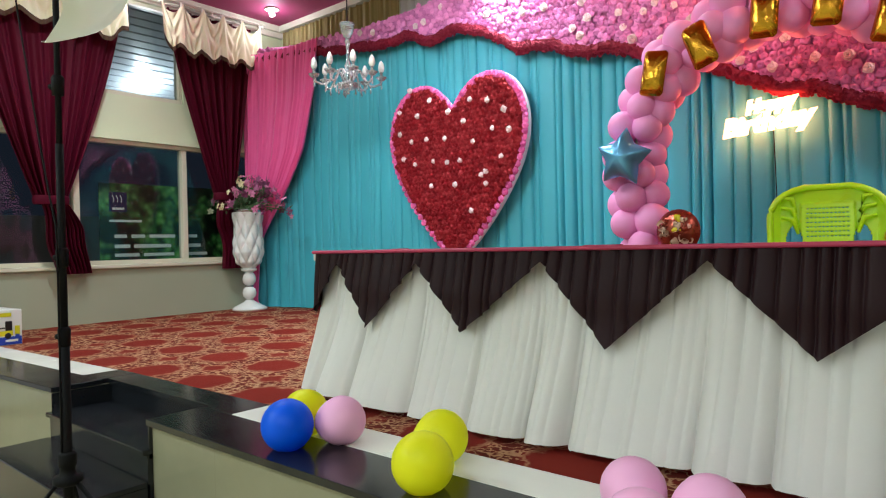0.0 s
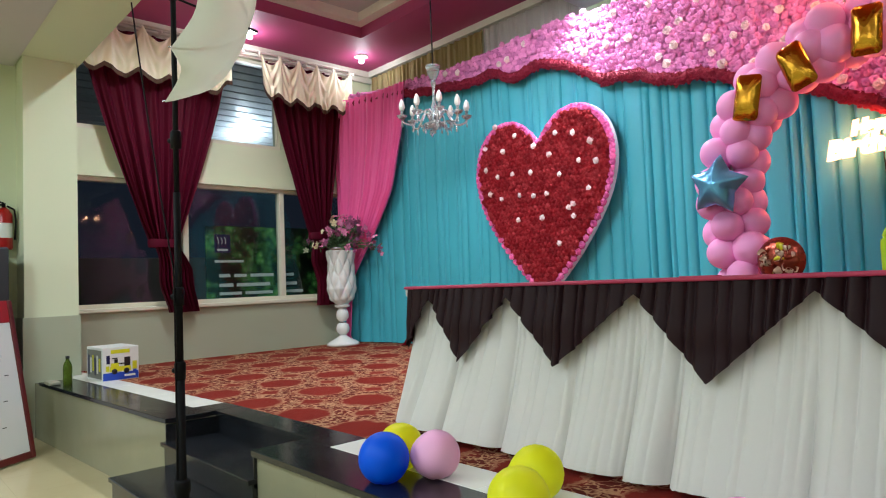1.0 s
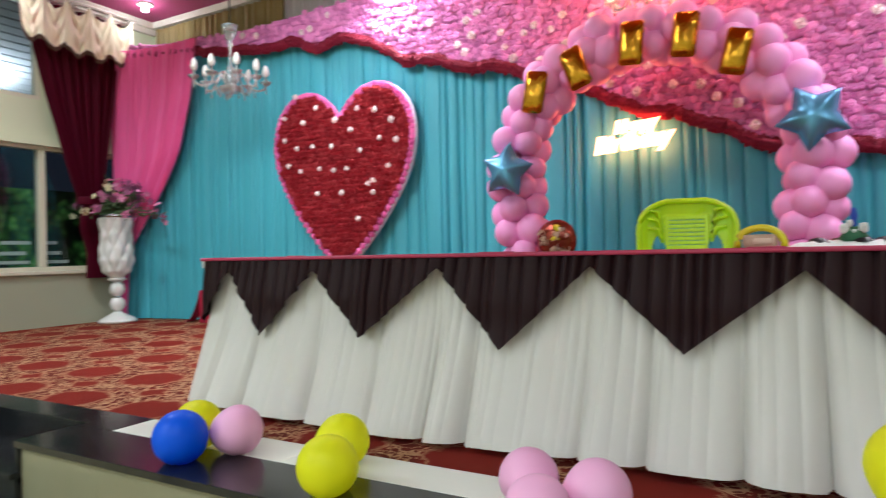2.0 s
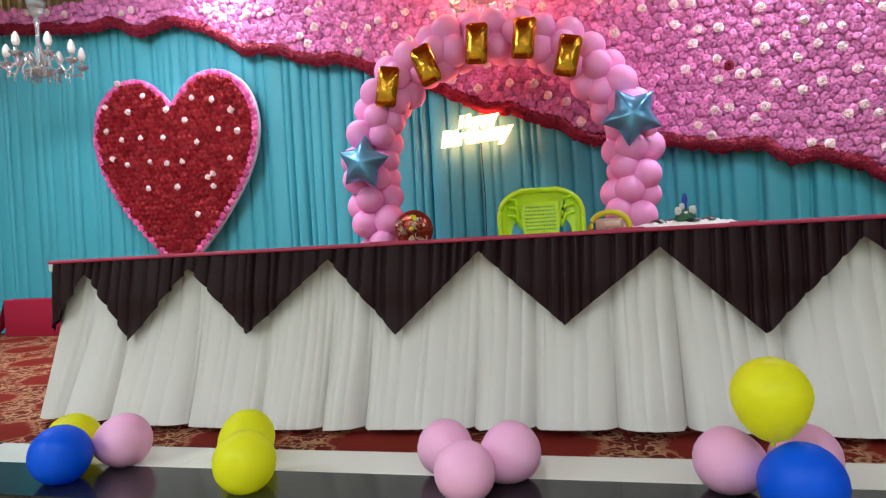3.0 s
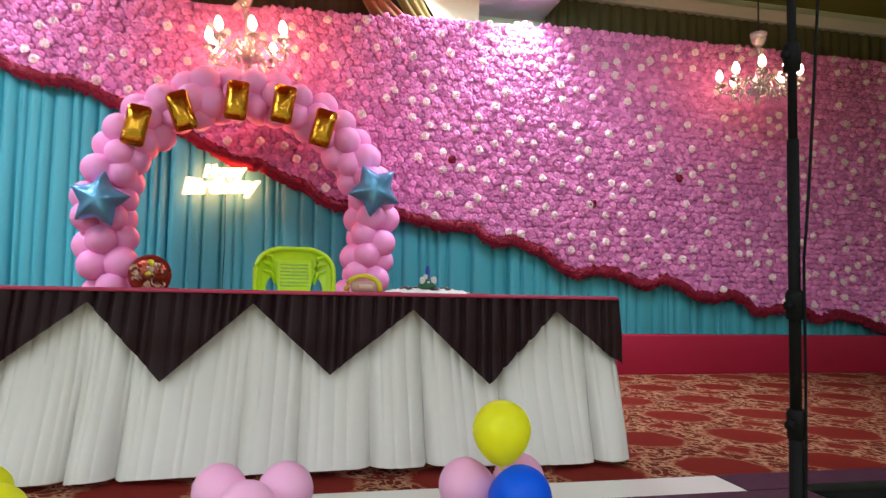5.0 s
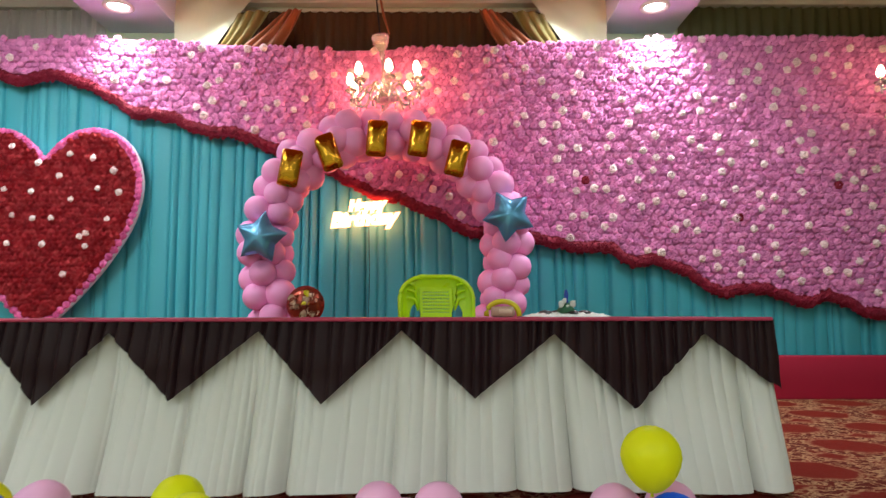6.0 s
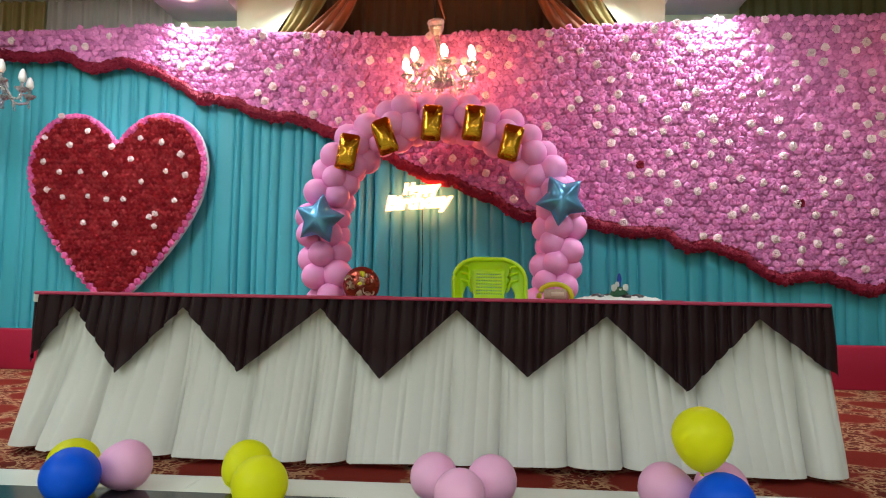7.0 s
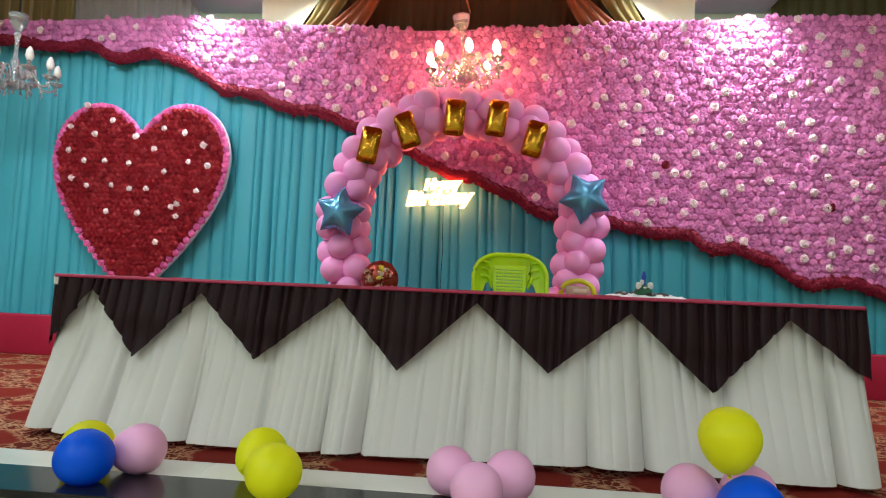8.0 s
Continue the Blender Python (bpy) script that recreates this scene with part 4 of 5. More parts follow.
for bx, bz, tilt in ((-1.602, 2.615, 10), (-1.29, 2.76, -20), (-0.885, 2.89, 4), (-0.523, 2.90, 8), (-0.197, 2.735, 14)):
    t = thing("foil_bar_balloon", "shiny gold foil bar balloon fixed to the arch", "foil balloon", pose(bx, 5.03 + 0.12 * (bx + 0.785), bz, 0, tilt, 0) @ Matrix.Scale(0.97, 4), group="gold foil balloons on the arch")
    part("foil", pillow(bar_line, 0.05), M["gold_foil"], t)
    part("tab", bbox(-0.012, 0.012, 0.045, 0.14, 0.15, 0.175, 0.004, 1), M["gold_foil"], t)
# round printed foil balloon at the arch's foot
t = thing("printed_foil_balloon", "round red foil balloon with a pale print, at the arch's foot", "foil balloon", pose(-1.455, 4.95, 1.475) @ Matrix.Scale(0.92, 4))
part("foil", pillow([(0.17 * math.cos(2 * math.pi * k / 40), 0.17 * math.sin(2 * math.pi * k / 40)) for k in range(40)], 0.075), M["red_foil"], t)
print_rng = random.Random(21)
for q in range(34):
    pa, pr = print_rng.uniform(0, 6.28), 0.135 * print_rng.random() ** 0.5
    px, pz = pr * math.cos(pa), pr * math.sin(pa) - 0.012
    w, h = print_rng.uniform(0.018, 0.042), print_rng.uniform(0.014, 0.032)
    bulge = 0.078 * (1 - min(0.95, math.hypot(px, pz) / 0.17) ** 2.2) ** 0.6
    pick = "ball_print" if pz < 0.02 and q % 3 else ("cream_print", "print_yellow", "ball_print", "red_foil")[q % 4]
    part("print", lathe([(0.0, 0.004), (0.7, 0.003), (1.0, -0.006)], 14, lambda a_, z_, r_: 0.16 * r_ * math.sin(3 * a_ + q)), M[pick], t, "printed patch", at=pose(px, -bulge, pz, 90, 0, 40 * q) @ Matrix.Diagonal((w, h, 1, 1)))

# loose balloons along the stage edge
# colour, place, radius, height of its middle over the stage, turn about its long axis and round the upright
FLOOR_BALLOONS = [("blue", -2.02, 2.0, 0.115, 0.105, 75, 70), ("yellow", -2.12, 2.17, 0.112, 0.103, 80, 200), ("pale", -1.90, 2.19, 0.110, 0.101, 80, 100), ("yellow", -1.252, 1.99, 0.113, 0.103, 60, 10), ("yellow", -1.40, 2.26, 0.110, 0.101, 70, 160),
                  ("pale", -0.483, 1.985, 0.102, 0.094, 95, 5), ("pale", -0.596, 2.20, 0.103, 0.095, 70, 220), ("pale", -0.362, 2.165, 0.107, 0.098, 70, 140), ("pale", 0.311, 2.13, 0.107, 0.099, 80, 250), ("blue", 0.47, 1.94, 0.116, 0.107, 70, 40),
                  ("pale", 0.54, 2.17, 0.107, 0.099, 80, 120), ("yellow", 0.408, 1.985, 0.113, 0.330, 0, 0)]
SKIN = balloon_geo(1.0, 28, False, 0.13, 1.2)
KNOT = lathe([(0.0, -1.20), (0.048, -1.21), (0.034, -1.24), (0.05, -1.255), (0.075, -1.31), (0.06, -1.315), (0.0, -1.295)], 12)
WORDS = {"blue": "royal blue", "yellow": "bright yellow", "pale": "pale pink"}


def pressed(geo, m):
    """Turned into place, with the underside pressed flat where it rests on the stone."""
    V, F = xf(geo, m)
    return [(x, y, max(z, 0.002)) for x, y, z in V], F


for colour, bx, by, r, high, lean, swing in FLOOR_BALLOONS:
    r, high = 0.955 * r, high - (0.045 * r if high < 0.2 else 0.0)
    where = "resting on top of the other balloons" if high > 0.2 else "lying on the stage edge"
    t = thing("balloon", f"{WORDS[colour]} round latex balloon {where}", "balloon", pose(bx, by, STAGE), group="balloons on the stage edge")
    turn = pose(0, 0, high, lean, 0, swing) @ Matrix.Scale(r, 4)
    part("skin", pressed(SKIN, turn), M["b_" + colour], t)
    part("knot", pressed(KNOT, turn), M["b_" + colour], t, "twisted rubber knot")

# ---------------------------------------------------------------- neon sign
sign = thing("neon_sign", "lit warm white neon script sign hung on the curtain", "neon sign", pose(-1.09, 5.86, 2.352) @ Matrix.Scale(0.96, 4))


def lettering(text, size, x, z, shear):
    cu = bpy.data.curves.new("lettering", "FONT")
    cu.body, cu.size, cu.shear, cu.align_x, cu.extrude, cu.bevel_depth, cu.offset, cu.resolution_u = text, size, shear, "CENTER", 0.004, 0.006, 0.0075, 3
    ob = new("lettering", cu)
    me = bpy.data.meshes.new_from_object(ob.evaluated_get(bpy.context.evaluated_depsgraph_get()))
    bpy.data.objects.remove(ob)
    me.materials.clear()
    me.materials.append(M["neon"])
    part("lettering", me, None, sign, "glowing warm white letters", at=pose(x, 0, z, 90, -4, 0))


lettering("Happy", 0.138, 0.03, 0.06, 0.25)
lettering("Birthday", 0.196, 0.0, -0.10, 0.25)
part("cord", tube([(0.05, 0.03, -0.1), (0.06, 0.05, -0.6), (0.05, 0.05, -1.2), (0.07, 0.04, -1.75)], 0.004, 6), M["black_metal"], sign, "thin dark power cord")

# ---------------------------------------------------------------- table
TX0, TX1, TY0, TY1, TZ = -2.73, 1.245, 2.785, 3.54, 1.385
table = thing("banquet_table", "long banquet table on the stage under a skirt", "table")
part("tabletop", bbox(TX0 + 0.02, TX1 - 0.02, TY0 + 0.02, TY1 - 0.02, TZ - 0.04, TZ - 0.012, 0.006), M["wood"], table)
for lx in (TX0 + 0.2, -0.78, -0.70, TX1 - 0.2):
    for ly in (TY0 + 0.12, TY1 - 0.12):
        part("leg", tube([(lx, ly, STAGE + 0.002), (lx, ly, TZ - 0.04)], 0.018, 8), M["black_metal"], table)
tablecloth = single("tablecloth", bbox(TX0, TX1, TY0, TY1, TZ - 0.012, TZ + 0.006, 0.006), M["table_cloth"], "raspberry red cloth over the table top", "tablecloth")
L1, L2 = TY1 - TY0, TX1 - TX0


def around(s):
    """Point and outward way on the table's rim: left side, front, right side."""
    c = 0.05
    if s < L1 - c:
        return TX0, TY1 - s, -1.0, 0.0
    if s < L1 + c:
        a = (s - L1 + c) / (2 * c) * math.pi / 2
        return TX0 + c - c * math.cos(a), TY0 + c - c * math.sin(a), -math.cos(a), -math.sin(a)
    if s < L1 + L2 - c:
        return TX0 + (s - L1), TY0, 0.0, -1.0
    if s < L1 + L2 + c:
        a = (s - L1 - L2 + c) / (2 * c) * math.pi / 2
        return TX1 - c + c * math.sin(a), TY0 + c - c * math.cos(a), math.sin(a), -math.cos(a)
    return TX1, TY0 + (s - L1 - L2), 1.0, 0.0


def flare(s, d):
    """How far the skirt stands out, in x and y, at d metres under the rim."""
    f = max(0.0, (d - 0.26) / 0.49) ** 1.25
    x, y, ox, oy = around(s)
    fade = max(0.0, 1 - max(0.0, y - TY0) / 0.4)
    ahead = lerp_table([(TX0, 0.11), (TX0 + 0.5, 0.16), (1.0, 0.16), (TX1, 0.13)], x) * fade
    back = min(1.0, max(0.0, y - TY0) / 0.2)
    return (-0.045 * max(0.0, min(1.0, (TX0 + 0.4 - x) / 0.4)) if x < 0 else 0.03 * back - 0.01 * (1 - back) * max(0.0, min(1.0, (x - TX1 + 0.4) / 0.35))) * f, -ahead * f


LT = 2 * L1 + L2
SEAMS = [0.0, L1 - 0.06, L1 + 0.78, L1 + 1.49, L1 + 2.20, L1 + 2.95, L1 + L2 + 0.06, LT]


SKIRT_WIDE, SKIRT_FINE = Folds(LT, 0.18, 0.5, 31), Folds(LT, 0.035, 0.10, 12)
VALANCE_FOLDS = Folds(LT, 0.036, 0.085, 77)


def skirt_hem(s):
    return STAGE + 0.032 + 0.007 * math.sin(s * 2.3) + 0.008 * SKIRT_WIDE.out(s, 0.55, 0.014)


def skirt_out(s, v):
    """How far the pleated cloth stands off the rim, at v of its way down."""
    x = around(s)[0]
    d = 0.02 + (TZ - 0.02 - skirt_hem(s)) * v
    low = max(0.0, min(1.0, (d - 0.1) / 0.6))
    q = s + 0.03 * v * math.sin(2.7 * s) + v * (0.035 * max(0.0, -0.4 - x))
    fold = (0.008 + 0.040 * low) * SKIRT_WIDE.out(q, 0.6, 0.022, 1.5) + (0.012 - 0.008 * low) * SKIRT_FINE.out(q, 0.5, 0.012, 0.8) + 0.004 * math.sin(5.3 * s + 3 * v) * low
    return 0.016 + fold - 0.03 * max(0.0, 1 - d / 0.3)


def skirt_at(s, v):
    x, y, ox, oy = around(s)
    z = TZ - 0.02 - (TZ - 0.02 - skirt_hem(s)) * v
    fx, fy = flare(s, TZ - z)
    o = skirt_out(s, v)
    return x + ox * o + fx, y + oy * o + fy, z


skirt = thing("table_skirt", "white pleated skirt hanging to the carpet round the table", "table skirt")
for a, b in zip(SEAMS, SEAMS[1:]):
    lap = 0.0 if b == LT else 0.012
    part("cloth_panel", grid(lambda u, v: skirt_at(a + (b + lap - a) * u, v), max(40, int((b - a) * 300)), 16), M["skirt"], skirt)
ZIG = [(-2.745, 1.02), (-2.525, 1.333), (-2.25, 0.995), (-1.937, 1.328), (-1.62, 1.015), (-1.224, 1.335), (-0.909, 0.998), (-0.538, 1.338), (-0.19, 1.022), (0.195, 1.32), (0.56, 0.972), (0.918, 1.32), (1.26, 1.05)]


def valance_at(s, v):
    x, y, ox, oy = around(s)
    if s < L1:
        low = 1.02 + 0.32 * abs(math.sin(math.pi * (L1 - s) / 0.75))
    elif s > L1 + L2:
        low = 1.05 + 0.30 * abs(math.sin(math.pi * (s - L1 - L2) / 0.75))
    else:
        low = lerp_table(ZIG, TX0 + s - L1)
    z = TZ + 0.002 - (TZ + 0.002 - low) * v
    d = max(0.0, TZ - z)
    fx, fy = flare(s, d)
    wide = 0.45 + 0.55 * min(1.0, max(0.0, s - L1) / 0.3)
    side = min(1.0, max(0.0, s - L1 + 0.05) / 0.1)
    fx, fy = fx * side, fy * side
    wide *= 0.3 + 0.7 * side
    wide *= 1 - 0.5 * max(0.0, min(1.0, (s - L1 - L2 + 0.12) / 0.1))
    o = 0.048 + 0.040 * wide * min(1, d / 0.2) + (0.018 - 0.004 * min(1, d / 0.2)) * VALANCE_FOLDS.out(s + 0.01 * v, 0.5, 0.007, 1.3)
    o = max(o, 0.010 + skirt_out(s, max(0.0, (TZ - 0.02 - z) / (TZ - 0.02 - skirt_hem(s)))))
    return x + ox * o + fx, y + oy * o + fy, z


valance = thing("table_valance", "dark maroon satin valance with pointed zigzag hem along the table", "valance")
PEAKS = [0.0] + [L1 + x - TX0 for x, z in ZIG if z > 1.2] + [LT]
for a, b in zip(PEAKS, PEAKS[1:]):
    part("pennant", grid(lambda u, v: valance_at(a + (b - a) * u, v), int((b - a) * 260), 10), M["valance"], valance)
for a, b in ((-1.02, -0.86), (0.02, 0.14), (0.46, 0.56), (-2.1, -2.0)):
    single("tape_strip", bbox(a, b, TY0 - 0.064, TY0 - 0.04, TZ + 0.0125, TZ + 0.0175, 0.001, 1), M["table_cloth"], "folded strip of raspberry cloth on the table edge", "cloth strip", group="cloth folds")
part("folded_hem", bbox(TX0 - 0.01, TX1 + 0.01, TY0 - 0.068, TY0 + 0.01, TZ - 0.004, TZ + 0.014, 0.008, 3), M["table_cloth"], tablecloth)
single("tablecloth_corner", bbox(TX0 - 0.035, TX0 + 0.0, TY0 - 0.035, TY0 + 0.0, TZ - 0.045, TZ + 0.0085, 0.008, 2), M["skirt"], "white cloth corner folded over the table's edge", "cloth")

# cake tray and small things on the table
tray = thing("silver_tray", "crumpled silver foil tray with dark cake bits on the table", "tray", pose(0.36, 3.28, TZ + 0.008))
part("foil", grid(lambda u, v: ((u - 0.5) * 0.46, (v - 0.5) * 0.28, 0.004 + (1 - max(abs(2 * u - 1) ** 5, abs(2 * v - 1) ** 5)) * (0.015 + 0.020 * noise.noise((17 * u, 9 * v, 1)))), 52, 30), M["foil_pale"], tray)
for k in range(4):
    part("crumb", xf(lathe([(0.0, 0.022), (0.03, 0.016), (0.045, 0.0)], 9), pose(-0.12 + 0.075 * k, rng.uniform(-0.05, 0.06), 0.018)), M["print_black"], tray, "dark chocolate crumb")
topper = thing("cake_topper", "small blue and green candle figure on the tray", "cake topper", pose(0.363, 3.26, TZ + 0.03) @ Matrix.Diagonal((0.8, 0.8, 1.0, 1)))
part("moss", lathe([(0.0, 0.06), (0.025, 0.055), (0.05, 0.035), (0.066, 0.012), (0.06, 0.0)], 14, lambda a, z, r: 0.006 * math.sin(5 * a)), M["teal_print"], topper)
for q, h, r in ((-0.042, 0.05, 0.022), (0.038, 0.052, 0.022), (0.0, 0.03, 0.018), (-0.02, 0.07, 0.016)):
    part("rosette", xf(ROSE, Matrix.Translation((q, -0.035, h)) @ FACE.to_4x4() @ Matrix.Scale(r, 4)), M["print_white"], topper, "white sugar rosette")
part("candle", lathe([(0.0, 0.135), (0.010, 0.128), (0.018, 0.10), (0.012, 0.08), (0.014, 0.05)], 10), M["print_blue"], topper, "blue candle")
toy = thing("gift_pack", "small pale tan gift pack under a thick yellow arched band", "gift pack", pose(0.02, 3.44, TZ + 0.007, 0, 0, -10))
part("pack", bbox(-0.068, 0.07, -0.035, 0.035, 0, 0.062, 0.014), M["ball_print"], toy, "pale printed body")
part("label", bbox(-0.02, 0.055, -0.039, -0.036, 0.02, 0.045, 0.001, 1), M["cream_print"], toy, "cream paper label")
part("handle", tube([(0.097 * math.cos(math.pi * k / 14), 0, 0.004 + 0.088 * math.sin(math.pi * k / 14) ** 0.8) for k in range(15)], 0.016, 10), M["print_yellow"], toy, "thick yellow arched band")

# ---------------------------------------------------------------- chair
chair = thing("plastic_chair", "lime green moulded plastic armchair behind the table", "chair", pose(-0.34, 3.80, STAGE, 0, 0, 10))
SEAT, CTOP = 0.65, 1.085


def back_curve(x, z):
    return 0.20 + 0.10 * (z - SEAT) - 0.55 * x * x


def half_width(f):
    return 0.245 * (1 - max(0.0, (f - 0.62) / 0.38) ** 2.4) ** 0.42 + 0.008 * f


def shell(u, v):
    f = v
    z = SEAT - 0.02 + (CTOP - SEAT + 0.02) * f
    x = (2 * u - 1) * max(0.03, half_width(min(f, 0.985)))
    rim = 0.014 * max(0.0, abs(2 * u - 1) - 0.82) / 0.18 + 0.016 * max(0.0, f - 0.82) / 0.18
    panel = 0.010 if abs(x) < 0.115 and f < 0.82 else 0.0
    return x, back_curve(x, z) - rim - panel, z


NB, MB = 88, 80
sv, sf = grid(shell, NB, MB)
open_face = lambda i, j: j < 46 - 0.25 * (min(i, NB - 1 - i) - 18) ** 2 and 11 < min(i, NB - 1 - i) < 25 or (32 < j < 64 and j % 4 == 0 and 27 < i < NB - 28 and i % 3 != 0)
part("backrest", (sv, [f for k, f in enumerate(sf) if not open_face(k // MB, k % MB)]), M["lime"], chair).modifiers.new("thick", "SOLIDIFY").thickness = 0.014
rimline = [shell(0.0, k / 24) for k in range(24)] + [shell(k / 12, 0.985) for k in range(13)] + [shell(1.0, 1 - k / 24) for k in range(1, 25)]
part("back_rim", tube(rimline, 0.016, 8), M["lime"], chair)
for sgn in (-1, 1):
    for q in range(3):
        z0 = SEAT + 0.20 + 0.05 * q
        pts = [(sgn * (0.125 + 0.004 * q), back_curve(0.125, z0) - 0.016, z0), (sgn * 0.15, back_curve(0.15, z0) - 0.020, z0 + 0.075), (sgn * 0.20, back_curve(0.2, z0) - 0.014, z0 + 0.085)]
        part("side_rib", tube(pts, [0.008, 0.013, 0.008], 8), M["lime"], chair)
    arm = [(sgn * 0.235, 0.19, SEAT + 0.13), (sgn * 0.255, 0.10, SEAT + 0.115), (sgn * 0.262, -0.06, SEAT + 0.10), (sgn * 0.26, -0.17, SEAT + 0.09), (sgn * 0.255, -0.205, SEAT + 0.05), (sgn * 0.25, -0.20, SEAT)]
    part("armrest", tube(arm, [0.026, 0.032, 0.034, 0.034, 0.03, 0.028], 10, flat=0.6), M["lime"], chair)
    for ly in (-0.19, 0.22):
        part("leg", tube([(sgn * 0.235, ly, SEAT), (sgn * 0.25, ly * 1.1, 0.3), (sgn * 0.262, ly * 1.18, 0.004)], [0.032, 0.028, 0.026], 10), M["lime"], chair)
part("seat", grid(lambda u, v: ((u - 0.5) * 0.48, (v - 0.5) * 0.46, SEAT - 0.03 * math.sin(math.pi * u) * math.sin(math.pi * v) - 0.05 * max(0, 0.15 - v)), 16, 16), M["lime"], chair).modifiers.new("thick", "SOLIDIFY").thickness = 0.02

# ---------------------------------------------------------------- chandeliers


def chandelier(bulb, label, drop):
    c = thing("chandelier", label, "chandelier", group="glass chandeliers")
    part("stem", lathe([(0.0, 0.04), (0.05, 0.06), (0.03, 0.11), (0.05, 0.15), (0.022, 0.20), (0.04, 0.26), (0.018, 0.31), (0.016, 0.46), (0.03, 0.52), (0.016, 0.56)], 16), M["crystal"], c)
    part("glass_cap", lathe([(0.016, 0.55), (0.04, 0.57), (0.055, 0.60), (0.058, 0.615), (0.066, 0.62), (0.078, 0.69), (0.084, 0.70), (0.08, 0.712), (0.0, 0.71)], 20, lambda a, z, r: 0.003 * math.sin(10 * a)), M["crystal"], c)
    part("bowl", lathe([(0.0, 0.0), (0.05, 0.002), (0.10, 0.02), (0.118, 0.05), (0.122, 0.065), (0.09, 0.07), (0.0, 0.065)], 20, lambda a, z, r: 0.004 * math.sin(10 * a)), M["crystal"], c)
    part("finial", lathe([(0.0, -0.05), (0.014, -0.035), (0.01, -0.015), (0.02, 0.0)], 10), M["crystal"], c)
    for k in range(8):
        a = 2 * math.pi * k / 8 + 0.2
        ca, sa = math.cos(a), math.sin(a)
        R = 0.36 if k % 2 else 0.31
        pts = [(0.05, 0.10), (0.08, 0.17), (0.12, 0.20), (0.16, 0.18), (0.19, 0.11), (0.23, 0.055), (0.28, 0.05), (R - 0.015, 0.075), (R, 0.12)]
        arm = part("arm", tube([(r * ca, r * sa, h) for r, h in pts], 0.013, 8), M["crystal"], c)
        part("candle_cup", xf(lathe([(0.0, 0.15), (0.03, 0.155), (0.058, 0.185), (0.06, 0.193), (0.05, 0.195), (0.016, 0.185), (0.016, 0.25), (0.0, 0.25)], 14), pose(R * ca, R * sa, -0.04)), M["crystal"], arm)
        part("bulb", xf(lathe([(0.0, 0.245), (0.022, 0.25), (0.036, 0.285), (0.028, 0.335), (0.010, 0.37), (0.0, 0.375)], 10), pose(R * ca, R * sa, -0.04)), bulb, arm, "flame-shaped candle bulb")
        for dr in (0.13, 0.24, R):
            part("drop", xf(lathe([(0.0, 0.0), (0.011, -0.015), (0.006, -0.04), (0.013, -0.07), (0.0, -0.095)], 6), pose(dr * ca, dr * sa, 0.11 if dr == R else 0.06)), M["crystal"], c)
    part("cord", tube([(0, 0, 0.71), (0, 0, drop)], 0.008, 6), M["print_black"], c)
    part("ceiling_canopy", lathe([(0.0, drop - 0.05), (0.02, drop - 0.05), (0.06, drop - 0.01), (0.065, drop), (0.0, drop)], 14), M["silver"], c)
    return c


chandelier(M["bulb_off"], "cut glass chandelier with unlit white candle bulbs", 1.85).matrix_basis = pose(*CHANDELIERS[0]) @ Matrix.Scale(1.02, 4)
first = chandelier(M["bulb"], "cut glass chandelier with lit candle bulbs over the stage", 1.633)
first.matrix_basis = pose(*CHANDELIERS[1], 0, -6, 0) @ Matrix.Diagonal((1.0, 1.0, 0.89, 1))
chandelier(M["bulb_dim"], "cut glass chandelier with lit candle bulbs near the stage's end", 1.765).matrix_basis = pose(*CHANDELIERS[2]) @ Matrix.Diagonal((1.0, 1.0, 0.89, 1))
for cx, cy, cz in CHANDELIERS[1:2]:
    single("hanging_cloth", tube([(cx + 0.02, cy - 0.03, cz + 0.64), (cx - 0.03, cy - 0.04, cz + 0.8), (cx - 0.10, cy - 0.03, cz + 1.15), (cx - 0.08, cy, 4.75)], [0.012, 0.03, 0.022, 0.015], 8, flat=0.4), M["brown_cloth"], "orange-brown cloth strip tied to the chandelier's cord", "cloth", group="chandelier cord wraps")

# ---------------------------------------------------------------- window curtains


def drape(y_top0, y_top1, y_tie0, y_tie1, y_bot0, y_bot1, z_tie, z_bot, seed):
    def fn(u, v):
        z = 4.55 + (z_bot - 4.55) * v
        if z > z_tie:
            f = (4.55 - z) / (4.55 - z_tie)
            k = f ** 1.35
            a, b = y_top0 + (y_tie0 - y_top0) * k, y_top1 + (y_tie1 - y_top1) * k
        else:
            f = min(1, (z_tie - z) / (z_tie - z_bot) * 2.5)
            lean = 0.13 * (z_tie - z) / (z_tie - z_bot) ** 0.9 + 0.025 * math.sin(9 * (z_tie - z) + seed)
            a, b = y_tie0 + (y_bot0 - y_tie0) * f + lean + 0.05, y_tie1 + (y_bot1 - y_tie1) * f + lean - 0.02 * math.sin(7 * z)
        depth = 0.02 + 0.035 * (1 - min(1, abs(b - a) / 1.6))
        return X0 + 0.12 + 1.5 * depth * pleat(u * 1.9, 0.21, seed) + 0.02 * math.sin(3 * u), a + (b - a) * u, z
    t = thing("window_curtain", "maroon velvet curtain tied back at the window", "curtain", group="maroon window curtains")
    part("cloth", grid(fn, 200, 46), M["maroon"], t)
    ym, w = (y_tie0 + y_tie1) / 2, (y_tie1 - y_tie0) / 2 + 0.02
    part("tie_band", xf(lathe([(1.0, -0.05), (1.06, -0.02), (1.06, 0.02), (1.0, 0.05)], 24), Matrix.Translation((X0 + 0.13, ym, z_tie)) @ Matrix.Diagonal((0.085, w, 1, 1))), M["maroon"], t)


